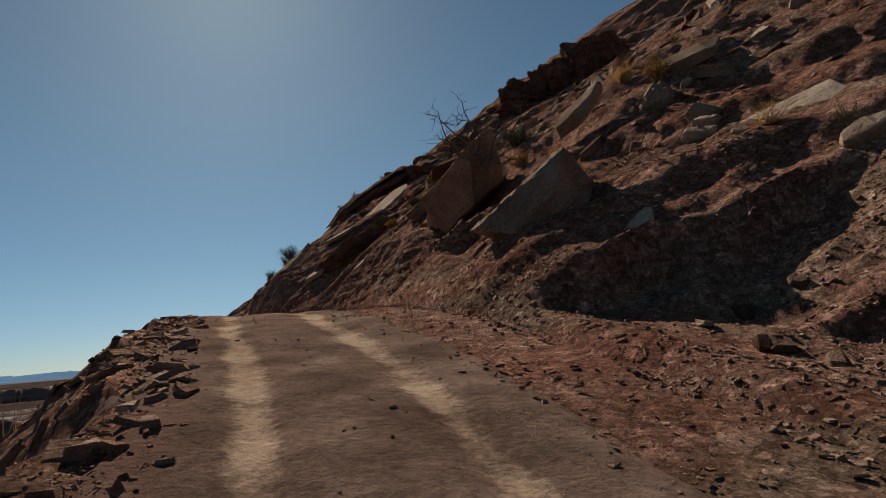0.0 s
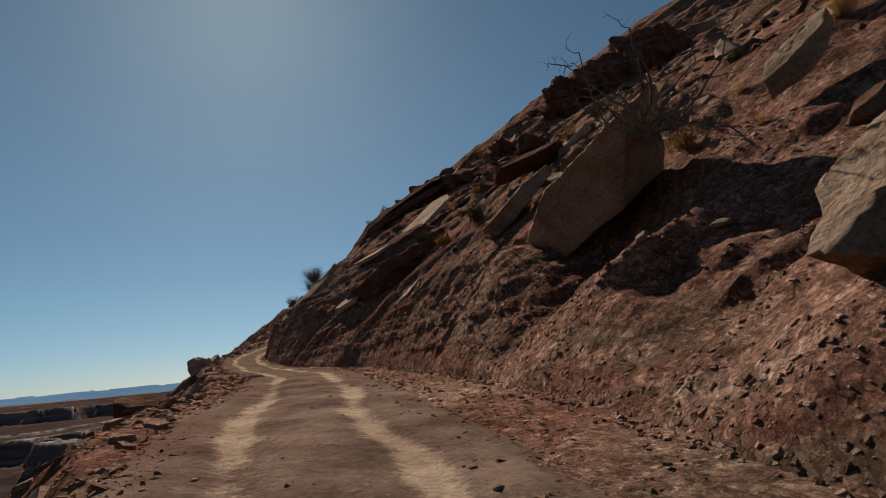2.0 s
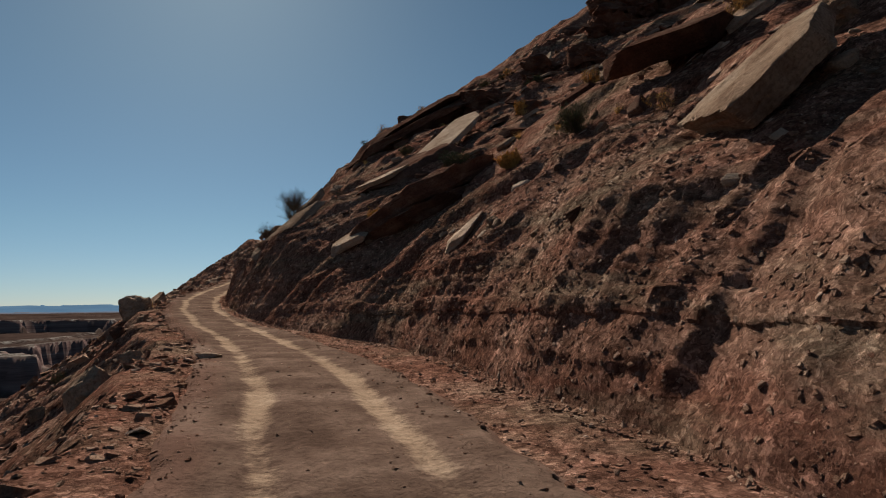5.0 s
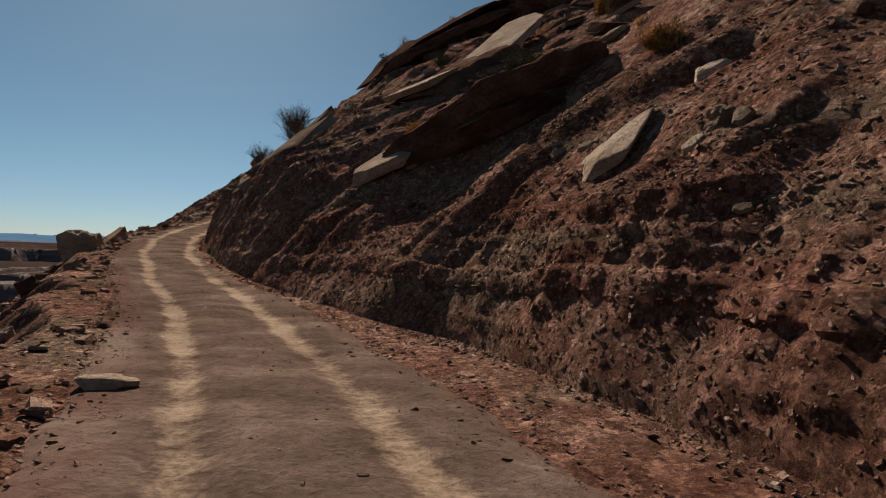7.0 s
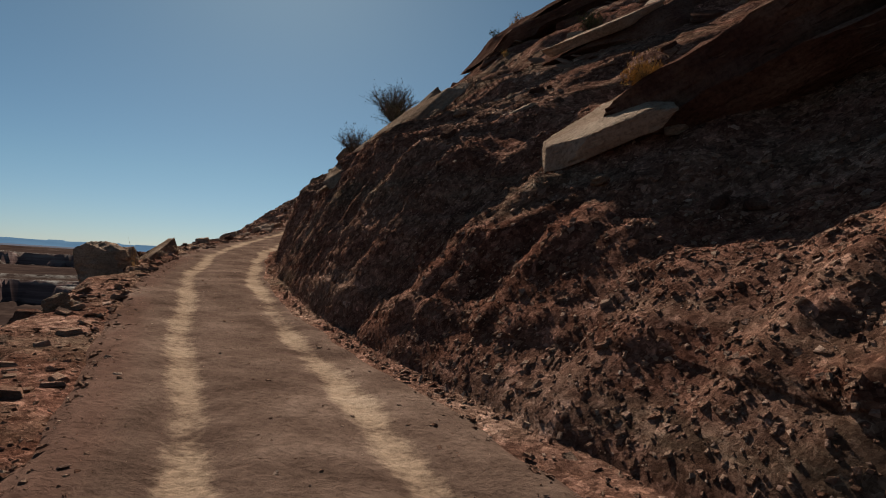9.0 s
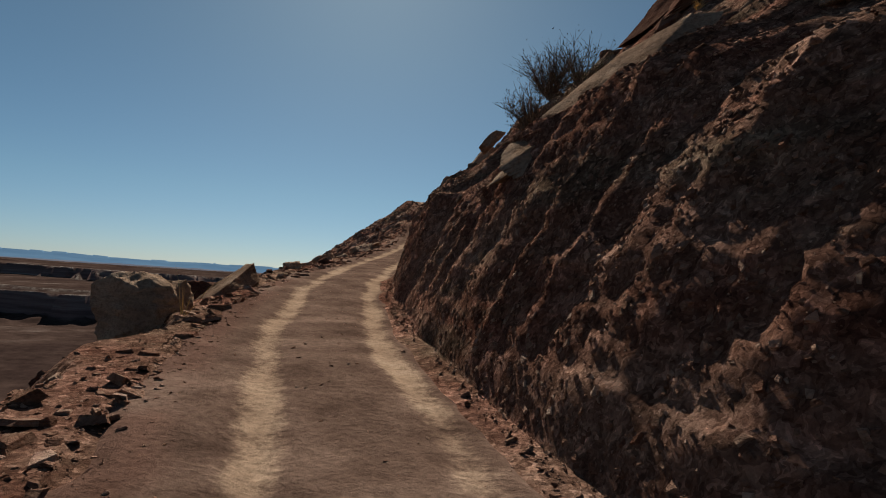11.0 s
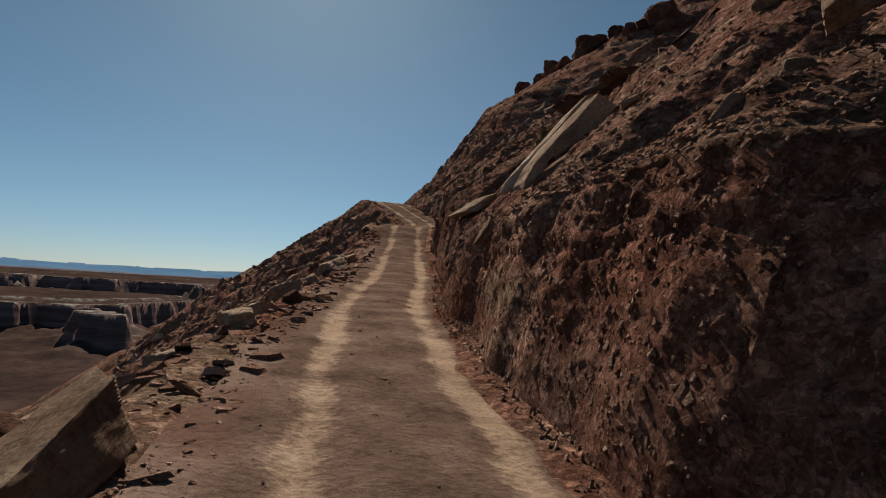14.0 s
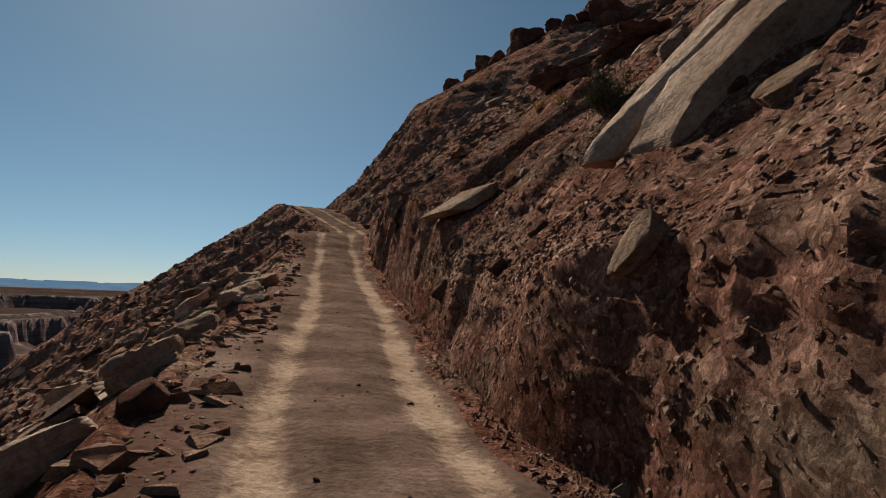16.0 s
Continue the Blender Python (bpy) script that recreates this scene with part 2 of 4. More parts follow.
def road_material():
    m, nt, bsdf = node_mat("dusty_dirt_road")
    v = world_pos(nt)
    at = nt.nodes.new("ShaderNodeAttribute")
    at.attribute_name = "rut"
    big = noise_node(nt, v, 1.1, 6, 0.65)
    fine = noise_node(nt, v, 12.0, 8, 0.7)
    gravel = ramp_node(nt, big, [(0.35, (0.082, 0.049, 0.035)), (0.5, (0.127, 0.078, 0.056)), (0.65, (0.187, 0.119, 0.086))])
    dust = ramp_node(nt, big, [(0.35, (0.224, 0.142, 0.093)), (0.55, (0.314, 0.209, 0.138)), (0.7, (0.389, 0.269, 0.183))])
    k = math_node(nt, "ADD", at.outputs["Fac"], math_node(nt, "MULTIPLY", math_node(nt, "SUBTRACT", big, 0.5), 1.3))
    k = math_node(nt, "ADD", k, math_node(nt, "MULTIPLY", math_node(nt, "SUBTRACT", fine, 0.5), 0.7))
    ks = nt.nodes.new("ShaderNodeMapRange")
    ks.inputs[1].default_value, ks.inputs[2].default_value = 0.34, 0.9
    ks.interpolation_type = "SMOOTHSTEP"
    nt.links.new(k, ks.inputs[0])
    col = mix_node(nt, ks.outputs[0], gravel, dust)
    ed = nt.nodes.new("ShaderNodeAttribute")
    ed.attribute_name = "verge"
    k2 = math_node(nt, "ADD", ed.outputs["Fac"], math_node(nt, "MULTIPLY", math_node(nt, "SUBTRACT", big, 0.5), 1.2))
    kv = nt.nodes.new("ShaderNodeMapRange")
    kv.inputs[1].default_value, kv.inputs[2].default_value = 0.2, 0.9
    nt.links.new(k2, kv.inputs[0])
    earth = ramp_node(nt, noise_node(nt, v, 0.35, 5, 0.6), [(0.32, (0.088, 0.047, 0.033)), (0.5, (0.14, 0.078, 0.056)), (0.66, (0.21, 0.136, 0.10))])
    col = mix_node(nt, kv.outputs[0], col, earth)
    speck = ramp_node(nt, fine, [(0.34, (0.55, 0.53, 0.5)), (0.5, (1, 1, 1)), (0.68, (1.35, 1.32, 1.3))])
    col = mix_node(nt, 0.6, col, speck, "MULTIPLY")
    nt.links.new(col, bsdf.inputs["Base Color"])
    bsdf.inputs["Roughness"].default_value = 0.97
    bsdf.inputs["Specular IOR Level"].default_value = 0.0
    bump_node(nt, bsdf, math_node(nt, "ADD", fine, big), 0.7, 0.05)
    return m


m_road = road_material()

# ---- plan: an axis that runs up the valley side; a along it, b to its right, e from the road's middle ----
AX = radians(15.0)
UX, UY, VX, VY = -math.sin(AX), math.cos(AX), math.cos(AX), math.sin(AX)
ROAD = ((-40, 0.9, -9.0), (-12, 0.8, -4.0), (0, .75, -1.6), (6, .65, -.32), (10, .35, .42), (14, .07, .93), (18, 0, 1.3),
        (22, .15, 1.42), (26, .27, 1.58), (30, .28, 1.75), (34, .12, 1.85), (38, -.3, 1.95), (42, -.85, 2.14),
        (46, -1.75, 2.32), (50, -2.45, 2.66), (54, -2.95, 3.0), (58, -3.25, 3.27), (63, -3.3, 3.75), (70, -2.7, 4.35),
        (76, -1.75, 5.0), (84, -.72, 5.9), (92, .33, 7.4), (97, 1.0, 8.9), (102, 2.5, 9.1), (108, 3.9, 10.0), (113, 3.4, 11.2),
        (119, 2.1, 13.0), (125, 1.8, 14.0), (132, 2.2, 14.1), (150, 5, 9.0), (170, 8, 5.0), (240, 8, 0.0))
# a, toe of the cut
TOE = ((-40, 2.58), (-8, 2.75), (2, 2.93), (8, 3.1), (12, 3.23), (16, 3.3), (20, 3.31), (24, 3.15),
       (29, 2.89), (33, 3.15), (36, 3.12), (39, 2.7), (42, 2.07), (46, 1.68), (50, 1.5), (54, 1.42),
       (57, 1.4), (60, 1.4), (63, 1.4), (66, 1.4), (70, 1.42), (74, 1.5), (80, 1.55), (90, 1.65),
       (100, 1.81), (118, 2.1), (124, 2.36), (130, 2.52), (145, 2.54), (165, 2.46), (240, 2.36))
# a, top of the cut (e, height)
CUT = ((-40, 4.06, 0.77), (-8, 4.24, 0.64), (2, 4.44, 0.6), (8, 4.68, 0.84), (12, 4.89, 1.57), (16, 5.5, 1.71),
       (20, 5.52, 2.36), (24, 5.28, 3.07), (29, 4.53, 3.38), (33, 4.6, 2.27), (36, 3.69, 2.16), (39, 3.89, 1.37),
       (42, 4.34, 1.53), (46, 3.72, 2.89), (50, 3.47, 3.71), (54, 3.19, 3.51), (57, 2.6, 2.6), (60, 2.2, 2.75),
       (63, 2.18, 2.24), (66, 1.58, 2.08), (70, 1.8, 1.05), (74, 1.95, 1.68), (80, 1.94, 2.94), (90, 2.46, 3.4),
       (100, 3.3, 3.21), (118, 4.23, 2.72), (124, 5.02, 2.38), (130, 5.4, 2.65), (145, 5.27, 3.57), (165, 4.85, 4.74),
       (240, 4.32, 5.91))
# a, height twelve metres in
RISE = ((-40, 4.77), (-8, 4.45), (2, 4.25), (8, 4.38), (12, 4.99), (16, 6.02), (20, 7.41), (24, 7.68),
       (29, 8.3), (33, 8.76), (36, 8.38), (39, 9.54), (42, 8.81), (46, 7.64), (50, 8.34), (54, 8.35),
       (57, 9.47), (60, 9.37), (63, 10.21), (66, 11.15), (70, 12.57), (74, 11.92), (80, 10.32), (90, 9.94),
       (100, 10.52), (118, 11.64), (124, 11.96), (130, 12.4), (145, 18.47), (165, 23.46), (240, 28.08))
# a, edge of the drop
EDGE = ((-40, -2.4), (-8, -2.4), (0, -2.2), (8, -2.2), (14, -2.3), (18, -2.9), (24, -3.0), (29, -2.7), (36, -2.9), (41, -3.0), (46, -2.8), (50, -2.7),
        (54, -2.7), (60, -2.5), (64, -2.3), (68, -2.1), (78, -2.2), (100, -2.4), (118, -2.5), (124, -2.6), (130, -2.4), (165, -2.0), (240, -2.0))


def smooth_keys(keys, width):
    keys = np.array(keys, float)
    grid = np.arange(keys[0, 0], keys[-1, 0], 0.5)
    k = np.hanning(int(width / 0.5) * 2 + 3)
    k /= k.sum()
    cols = []
    for j in range(1, keys.shape[1]):
        c = np.interp(grid, keys[:, 0], keys[:, j])
        pad = len(k) // 2
        cols.append(np.convolve(np.pad(c, pad, mode="edge"), k, "valid"))
    return grid, cols


ROAD_A, (ROAD_B, ROAD_Z) = smooth_keys(ROAD, 2.5)
SIDE_A, (toe_keys,) = smooth_keys(TOE, 3.0)
SIDE_C = [toe_keys, *smooth_keys(CUT, 3.0)[1], *smooth_keys(RISE, 3.0)[1], *smooth_keys(EDGE, 5.0)[1]]


def sstep(lo, hi, x):
    t = np.clip((x - lo) / (hi - lo), 0, 1)
    return t * t * (3 - 2 * t)


def terrain(a, e, rubble=True):
    """Height over the plan at a along the axis and e beside the road's middle."""
    a, e = np.asarray(a, float), np.asarray(e, float)
    zr = np.interp(a, ROAD_A, ROAD_Z)
    toe, be, bh, h12, edge = (np.interp(a, SIDE_A, c) for c in SIDE_C)
    wob = fbm(a * 0.35, 3.3, 0.5, 3)
    toe, be, edge = toe + 0.25 * wob, be + 0.45 * wob, edge + 0.35 * fbm(a * 0.5, 8.1, 0.2, 3)
    # right: cut bank, talus, upper slope
    x = e - toe
    bank = bh * (np.clip(x / (be - toe), 0, 1) ** 0.8)
    mid = np.clip(e - be, 0, None)
    m1 = (h12 - bh) / (12 - be)
    m2 = np.interp(a, (40, 58, 70, 110, 150, 175), (0.62, 0.55, 0.62, 0.70, 0.75, 0.75))
    up = np.where(mid < 12 - be, mid * m1, (12 - be) * m1 + (mid - (12 - be)) * m2)
    top = 62.0
    up = np.where(bank + up > top, top - bank + (1 - np.exp(-(bank + up - top) / 12)) * 12 - 0.6 * np.clip(e - 95, 0, None), up)
    h = np.where(x > 0, bank + up, 0)
    # left: shoulder and drop
    y = edge - e
    h = np.where(y > 0, h - 0.72 * y - 0.20 * np.minimum(y, 2.0) + 0.0009 * np.clip(y - 40, 0, 280) ** 2, h)
    # relief
    off = np.maximum(sstep(0.1, 1.6, x), sstep(0.0, 1.4, y))
    far = np.maximum(sstep(8, 30, x), sstep(6, 25, y))
    gul = ridged(a * 0.55 + 0.25 * e, e * 0.10, 1.7, 3) - 0.8
    h = h + off * (0.14 * fbm(a * 0.8, e * 0.8, 0.3, 5, 0.48) + 0.20 * gul * sstep(0.5, 2.0, x) * (1 - sstep(3, 8, x)))
    h = h + off * 0.35 * fbm(a * 0.23, e * 0.23, 5.5, 3) + far * (0.9 * fbm(a * 0.07, e * 0.07, 9.5, 5) + 0.5 * fbm(a * .3, e * .3, 2.2, 4))
    # ledges: hard beds stand out of the slope
    zz = (zr + h) * 0.9 + 0.9 * fbm(a * 0.12, e * 0.12, 1.1, 2)
    led = np.mod(zz / 1.7, 1.0)
    h = h + sstep(2.0, 5, x) * 0.35 * (sstep(0.3, 0.7, led) - led)
    blk = np.mod((a + 0.5 * e + 2.2 * fbm(a * 0.10, e * 0.16, 4.1, 3)) / 5.5, 1.0)
    h = h + sstep(2.0, 5, x) * 0.16 * (sstep(0.0, 0.3, blk) - blk)
    # the near end of the cut: a low face that looks back down the road
    h = h - np.minimum(0.85 * np.clip(h, 0, None), 0.95) * sstep(3.1, 4.2, e) * (1 - sstep(6.5, 9.5, e)) * (1 - sstep(8.9, 9.5, a + 0.35 * (e - 4) + 0.25 * fbm(e * 1.5, a * 1.5, 3.3, 3)))
    # hollow worn under the huge block
    h = h - 1.2 * np.exp(-((a - 20.5) / 2.2) ** 2 - ((e - 6.6) / 1.5) ** 2)
    h = h - 0.5 * np.exp(-((a - 55.0) / 2.0) ** 2 - ((e - 3.7) / 0.9) ** 2)
    # broken stone of three sizes, in patches
    if rubble:
        patch = sstep(-0.15, 0.7, fbm(a * 0.3, e * 0.3, 12.5, 3))
        loose_w = np.maximum(sstep(0.6, 2.2, x), sstep(0.2, 1.2, y))
        wa, we = a + 0.15 * fbm(a * 2, e * 2, 3.0, 2), e + 0.15 * fbm(a * 2, e * 2, 8.0, 2)
        h = h + loose_w * patch * (0.025 * cells(wa, we, 0.9, 1) + 0.018 * cells(wa, we, 0.4, 2) + 0.012 * cells(wa, we, 0.22, 3))
        h = h + sstep(0.2, 1.4, y) * (0.06 * cells(wa, we, 1.2, 12) + 0.035 * cells(wa, we, 0.5, 13))
        h = h + loose_w * (0.03 * fbm(a * 3.1, e * 3.1, 6.2, 3, 0.5) + far * (0.25 * sstep(8, 30, x) * cells(wa, we, 4.5, 4) + 0.14 * cells(wa, we, 1.6, 9)))
    # carriageway: two ruts, a crown between, loose gravel at the sides
    on = (1 - off)
    rut = np.exp(-((np.abs(e + 0.05 + 0.12 * fbm(a * 0.3, 4.4, 2.0, 2)) - 0.78) / 0.24) ** 2)
    h = h + on * (-0.05 * rut + 0.012 * fbm(a * 1.1, e * 1.4, 0.9, 5) + 0.02 * fbm(a * 0.35, e * 0.5, 6.1, 2))
    return zr + h


def face(a, e, z):
    """How far the cut's crumbling face stands back (+) or out (-) at a height: buttresses, beds, broken blocks."""
    toe, be, bh = (np.interp(a, SIDE_A, SIDE_C[k]) for k in range(3))
    up = z - np.interp(a, ROAD_A, ROAD_Z)
    w = np.clip(1.5 * bh / np.maximum(be - toe, 0.3) - 0.6, 0.15, 1) * sstep(-0.3, 0.5, e - toe) * (1 - sstep(0.3, 2.2, e - be)) * sstep(0.05, 0.6, up)
    gully = ridged(a * 0.6 + 0.05 * z, 0.11 * z, 6.6, 4)
    s = z + 0.12 * fbm(a * 0.6, z * 0.3, 2.7, 3)
    bed = hash3(np.floor(s / 0.31), np.floor(s * 0), np.floor(s * 0) + 7) * 0.5 + hash3(np.floor(s / 0.13), np.floor(s * 0), np.floor(s * 0) + 9) * 0.35
    va = a + 0.1 * fbm(a * 3, z * 3, 1.0, 2)
    return w * (0.16 - 0.15 * gully + 0.03 * fbm(a * 2.6, z * 4.0, 4.4, 3, 0.5) + 0.014 * fbm(a * 6.5, z * 9.0, 2.4, 2, 0.5) + 0.055 * bed + 0.012 * cells(va, z * 1.5, 0.7, 5) + 0.010 * cells(va, z * 1.5, 0.3, 6) + 0.010 * cells(va, z * 1.3, 0.15, 8))


def xy_of(a, e):
    b = np.interp(a, ROAD_A, ROAD_B) + e
    return a * UX + b * VX, a * UY + b * VY


def ae_of(x, y):
    a = x * UX + y * UY
    return a, x * VX + y * VY - np.interp(a, ROAD_A, ROAD_B)


def ground_z(x, y):
    a, e = ae_of(np.asarray(x, float), np.asarray(y, float))
    return terrain(a, e)


def soft_z(x, y):
    a, e = ae_of(np.asarray(x, float), np.asarray(y, float))
    return terrain(a, e, False)


def ground_normal(x, y, d=0.35):
    dx = (soft_z(x + d, y) - soft_z(x - d, y)) / (2 * d)
    dy = (soft_z(x, y + d) - soft_z(x, y - d)) / (2 * d)
    return Vector((-float(dx), -float(dy), 1)).normalized()


def grid_object(name, xs, ys, zs, material):
    rows, cols = xs.shape
    co = np.stack([xs, ys, zs], -1).reshape(-1, 3)
    idx = np.arange(rows * cols).reshape(rows, cols)
    quads = np.stack([idx[:-1, :-1], idx[:-1, 1:], idx[1:, 1:], idx[1:, :-1]], -1).reshape(-1, 4)
    me = bpy.data.meshes.new(name)
    me.vertices.add(len(co))
    me.vertices.foreach_set("co", co.ravel())
    me.loops.add(quads.size)
    me.loops.foreach_set("vertex_index", quads.ravel())
    me.polygons.add(len(quads))
    me.polygons.foreach_set("loop_start", np.arange(0, quads.size, 4))
    me.update(calc_edges=True)
    me.validate()
    me.materials.append(material)
    me.polygons.foreach_set("use_smooth", [True] * len(me.polygons))
    return new(name, me)


def steps(parts):
    out = []
    for lo, hi, d in parts:
        out.append(np.arange(lo, hi - 1e-6, d))
    return np.concatenate(out)


# ---- hillside with the shelf that the road runs on ----
A1 = steps([(-38, -6, 0.6), (-6, 2, 0.2), (2, 82, 0.11), (82, 135, 0.45), (135, 236, 0.9)])
LEFT = steps([(-260, -60, 4.0), (-60, -20, 1.2), (-20, -8, 0.3), (-8, -2.0, 0.1), (-2.0, 1.0, 0.5)])
OUT = steps([(0, 3, 0.075), (3, 8, 0.13), (8, 16, 0.28), (16, 56, 0.9), (56, 116, 2.5)])
wob_a = fbm(A1 * 0.35, 3.3, 0.5, 3)
toe_a, be_a = np.interp(A1, SIDE_A, SIDE_C[0]) + 0.25 * wob_a, np.interp(A1, SIDE_A, SIDE_C[1]) + 0.45 * wob_a
u = np.linspace(0, 1, 72)
EE = np.concatenate([LEFT[None] + 0 * A1[:, None], (toe_a - 0.15)[:, None] + (be_a - toe_a + 0.40)[:, None] * u[None], (be_a + 0.31)[:, None] + OUT[None]], 1)
AA = A1[:, None] + 0 * EE
ZZ = terrain(AA, EE)
under = sstep(-0.1, 0.5, EE + 2.0) * sstep(-0.1, 0.5, toe_a[:, None] - 0.4 - EE)
XX, YY = xy_of(AA, EE + face(AA, EE, ZZ))
hillside = tagged(grid_object("ground", XX, YY, ZZ - 0.12 * under, m_slope),
                  "rocky red talus hillside with a shelf cut for the road", "hillside", kind="structure")

# ---- the dirt road ----
A2 = steps([(-38, -6, 0.4), (-6, 80, 0.1), (80, 140, 0.3)])
E2 = np.linspace(-2.1, 1.9, 60)
AA, EE = np.meshgrid(A2, E2, indexing="ij")
right = np.minimum(1.9, np.interp(A2, SIDE_A, SIDE_C[0]) - 0.12 + 0.2 * fbm(A2 * 0.35, 3.3, 0.5, 3))[:, None]
EE = np.where(EE > 0, EE * right / 1.9, EE)
ZZ = terrain(AA, EE) - 0.10 * (1 - sstep(-2.1, -1.7, EE)) - 0.10 * sstep(right - 0.4, right, EE)
XX, YY = xy_of(AA, EE * (1 + 0.10 * fbm(AA * 0.7, 1.5, 3.3, 3) * np.abs(EE) / 2))
road = grid_object("road", XX, YY, ZZ, m_road)
tagged(road, "dusty one-lane dirt road with two pale wheel ruts", "dirt road", kind="structure")
rut_c = np.abs(EE + 0.05 + 0.12 * fbm(AA * 0.3, 4.4, 2.0, 2))
rutv = np.exp(-((rut_c - 0.78) / 0.25) ** 2) * (0.88 + 0.3 * fbm(AA * 0.5, EE * 0.7, 3.0, 3))
verge = road.data.attributes.new("verge", "FLOAT", "POINT")
verge.data.foreach_set("value", np.maximum(sstep(1.0, 1.7, -EE), sstep(right - 0.45, right - 0.05, EE)).ravel())
attr = road.data.attributes.new("rut", "FLOAT", "POINT")
attr.data.foreach_set("value", rutv.ravel())
hillside.data.set_sharp_from_angle(angle=radians(30))

# ---- the canyon floor, its benches and the far rim ----
def far_material():
    m, nt, bsdf = node_mat("canyon_benches")
    v = world_pos(nt)
    geo = nt.nodes.new("ShaderNodeNewGeometry")
    sep = nt.nodes.new("ShaderNodeSeparateXYZ")
    nt.links.new(geo.outputs["Normal"], sep.inputs[0])
    big = noise_node(nt, v, 0.006, 8, 0.65)
    flat = ramp_node(nt, big, [(0.40, (0.036, 0.022, 0.018)), (0.56, (0.058, 0.036, 0.028)), (0.65, (0.09, 0.062, 0.05)), (0.76, (0.26, 0.22, 0.19))])
    fine = noise_node(nt, v, 0.06, 8, 0.75)
    flat = mix_node(nt, 0.7, flat, ramp_node(nt, fine, [(0.35, (0.5, 0.5, 0.5)), (0.65, (1.4, 1.4, 1.4))]), "MULTIPLY")
    mp = nt.nodes.new("ShaderNodeMapping")
    mp.inputs["Scale"].default_value = (0.004, 0.004, 0.12)
    nt.links.new(v, mp.inputs[0])
    bands = noise_node(nt, mp.outputs[0], 1.0, 6, 0.7)
    cliff = ramp_node(nt, bands, [(0.40, (0.105, 0.062, 0.055)), (0.55, (0.17, 0.105, 0.09)), (0.72, (0.27, 0.205, 0.17))])
    ks = nt.nodes.new("ShaderNodeMapRange")
    ks.inputs[1].default_value, ks.inputs[2].default_value = 0.80, 0.97
    nt.links.new(sep.outputs[2], ks.inputs[0])
    rim = nt.nodes.new("ShaderNodeAttribute")
    rim.attribute_name = "rim"
    broken = math_node(nt, "MULTIPLY", rim.outputs["Fac"], ramp_node(nt, fine, [(0.46, (0.05, 0.05, 0.05)), (0.58, (1, 1, 1))]))
    flat = mix_node(nt, broken, flat, (0.40, 0.35, 0.30))
    nt.links.new(mix_node(nt, ks.outputs[0], cliff, flat), bsdf.inputs["Base Color"])
    bsdf.inputs["Roughness"].default_value = 0.95
    bsdf.inputs["Specular IOR Level"].default_value = 0.0
    return m


m_far = far_material()
R3 = steps([(60, 700, 22), (700, 2900, 13), (2900, 4300, 30)])
T3 = np.radians(np.concatenate([np.arange(5, 75, 0.28), np.arange(75, 365.5, 3.0)]))
RR, TT = np.meshgrid(R3, T3, indexing="ij")
XX, YY = -np.sin(TT) * RR - 15, np.cos(TT) * RR + 40
w1 = fbm(XX * 0.0022, YY * 0.0022, 0.4, 6)
w2 = fbm(XX * 0.0013, YY * 0.0013, 7.4, 6)
w3 = fbm(XX * 0.02, YY * 0.02, 2.4, 3)
ZZ = -112 + 3.5 * w1 + 1.2 * w3 + 6 * sstep(500, 1000, RR)
r1 = RR + 420 * w1 + 40 * w3
r2 = RR + 500 * w2 + 40 * w3
back = 900 * (1 - sstep(radians(20), radians(36), TT + 0.05 * w2))
r1 = r1 - back
s1, s2 = sstep(1180, 1215, r1), sstep(1960, 2030, r2)
talus = np.maximum(sstep(1060, 1210, r1), sstep(1800, 1990, r2))
ZZ = ZZ + 12 * talus + np.maximum(34 * s1 + 5 * sstep(1420, 1450, r1 + 60 * w2), 70 * s2) + 4 * sstep(2480, 2560, r2)
r3 = RR + 700 * w1
ZZ = ZZ + 5 * sstep(3100, 3350, r3)
rim_w = np.maximum(np.exp(-((r1 - 1240) / 45) ** 2) * (r1 > 1190), np.exp(-((r2 - 2060) / 60) ** 2) * (r2 > 1985))
rim_w = np.maximum(rim_w, 0.7 * np.exp(-((r1 + 60 * w2 - 1475) / 40) ** 2)) * (0.55 + 0.6 * w3)
canyon = tagged(grid_object("canyon_floor", XX, YY, ZZ, m_far), "brown canyon floor with stepped cliff benches", "canyon", kind="structure")
canyon.data.attributes.new("rim", "FLOAT", "POINT").data.foreach_set("value", np.clip(rim_w, 0, 1).ravel())


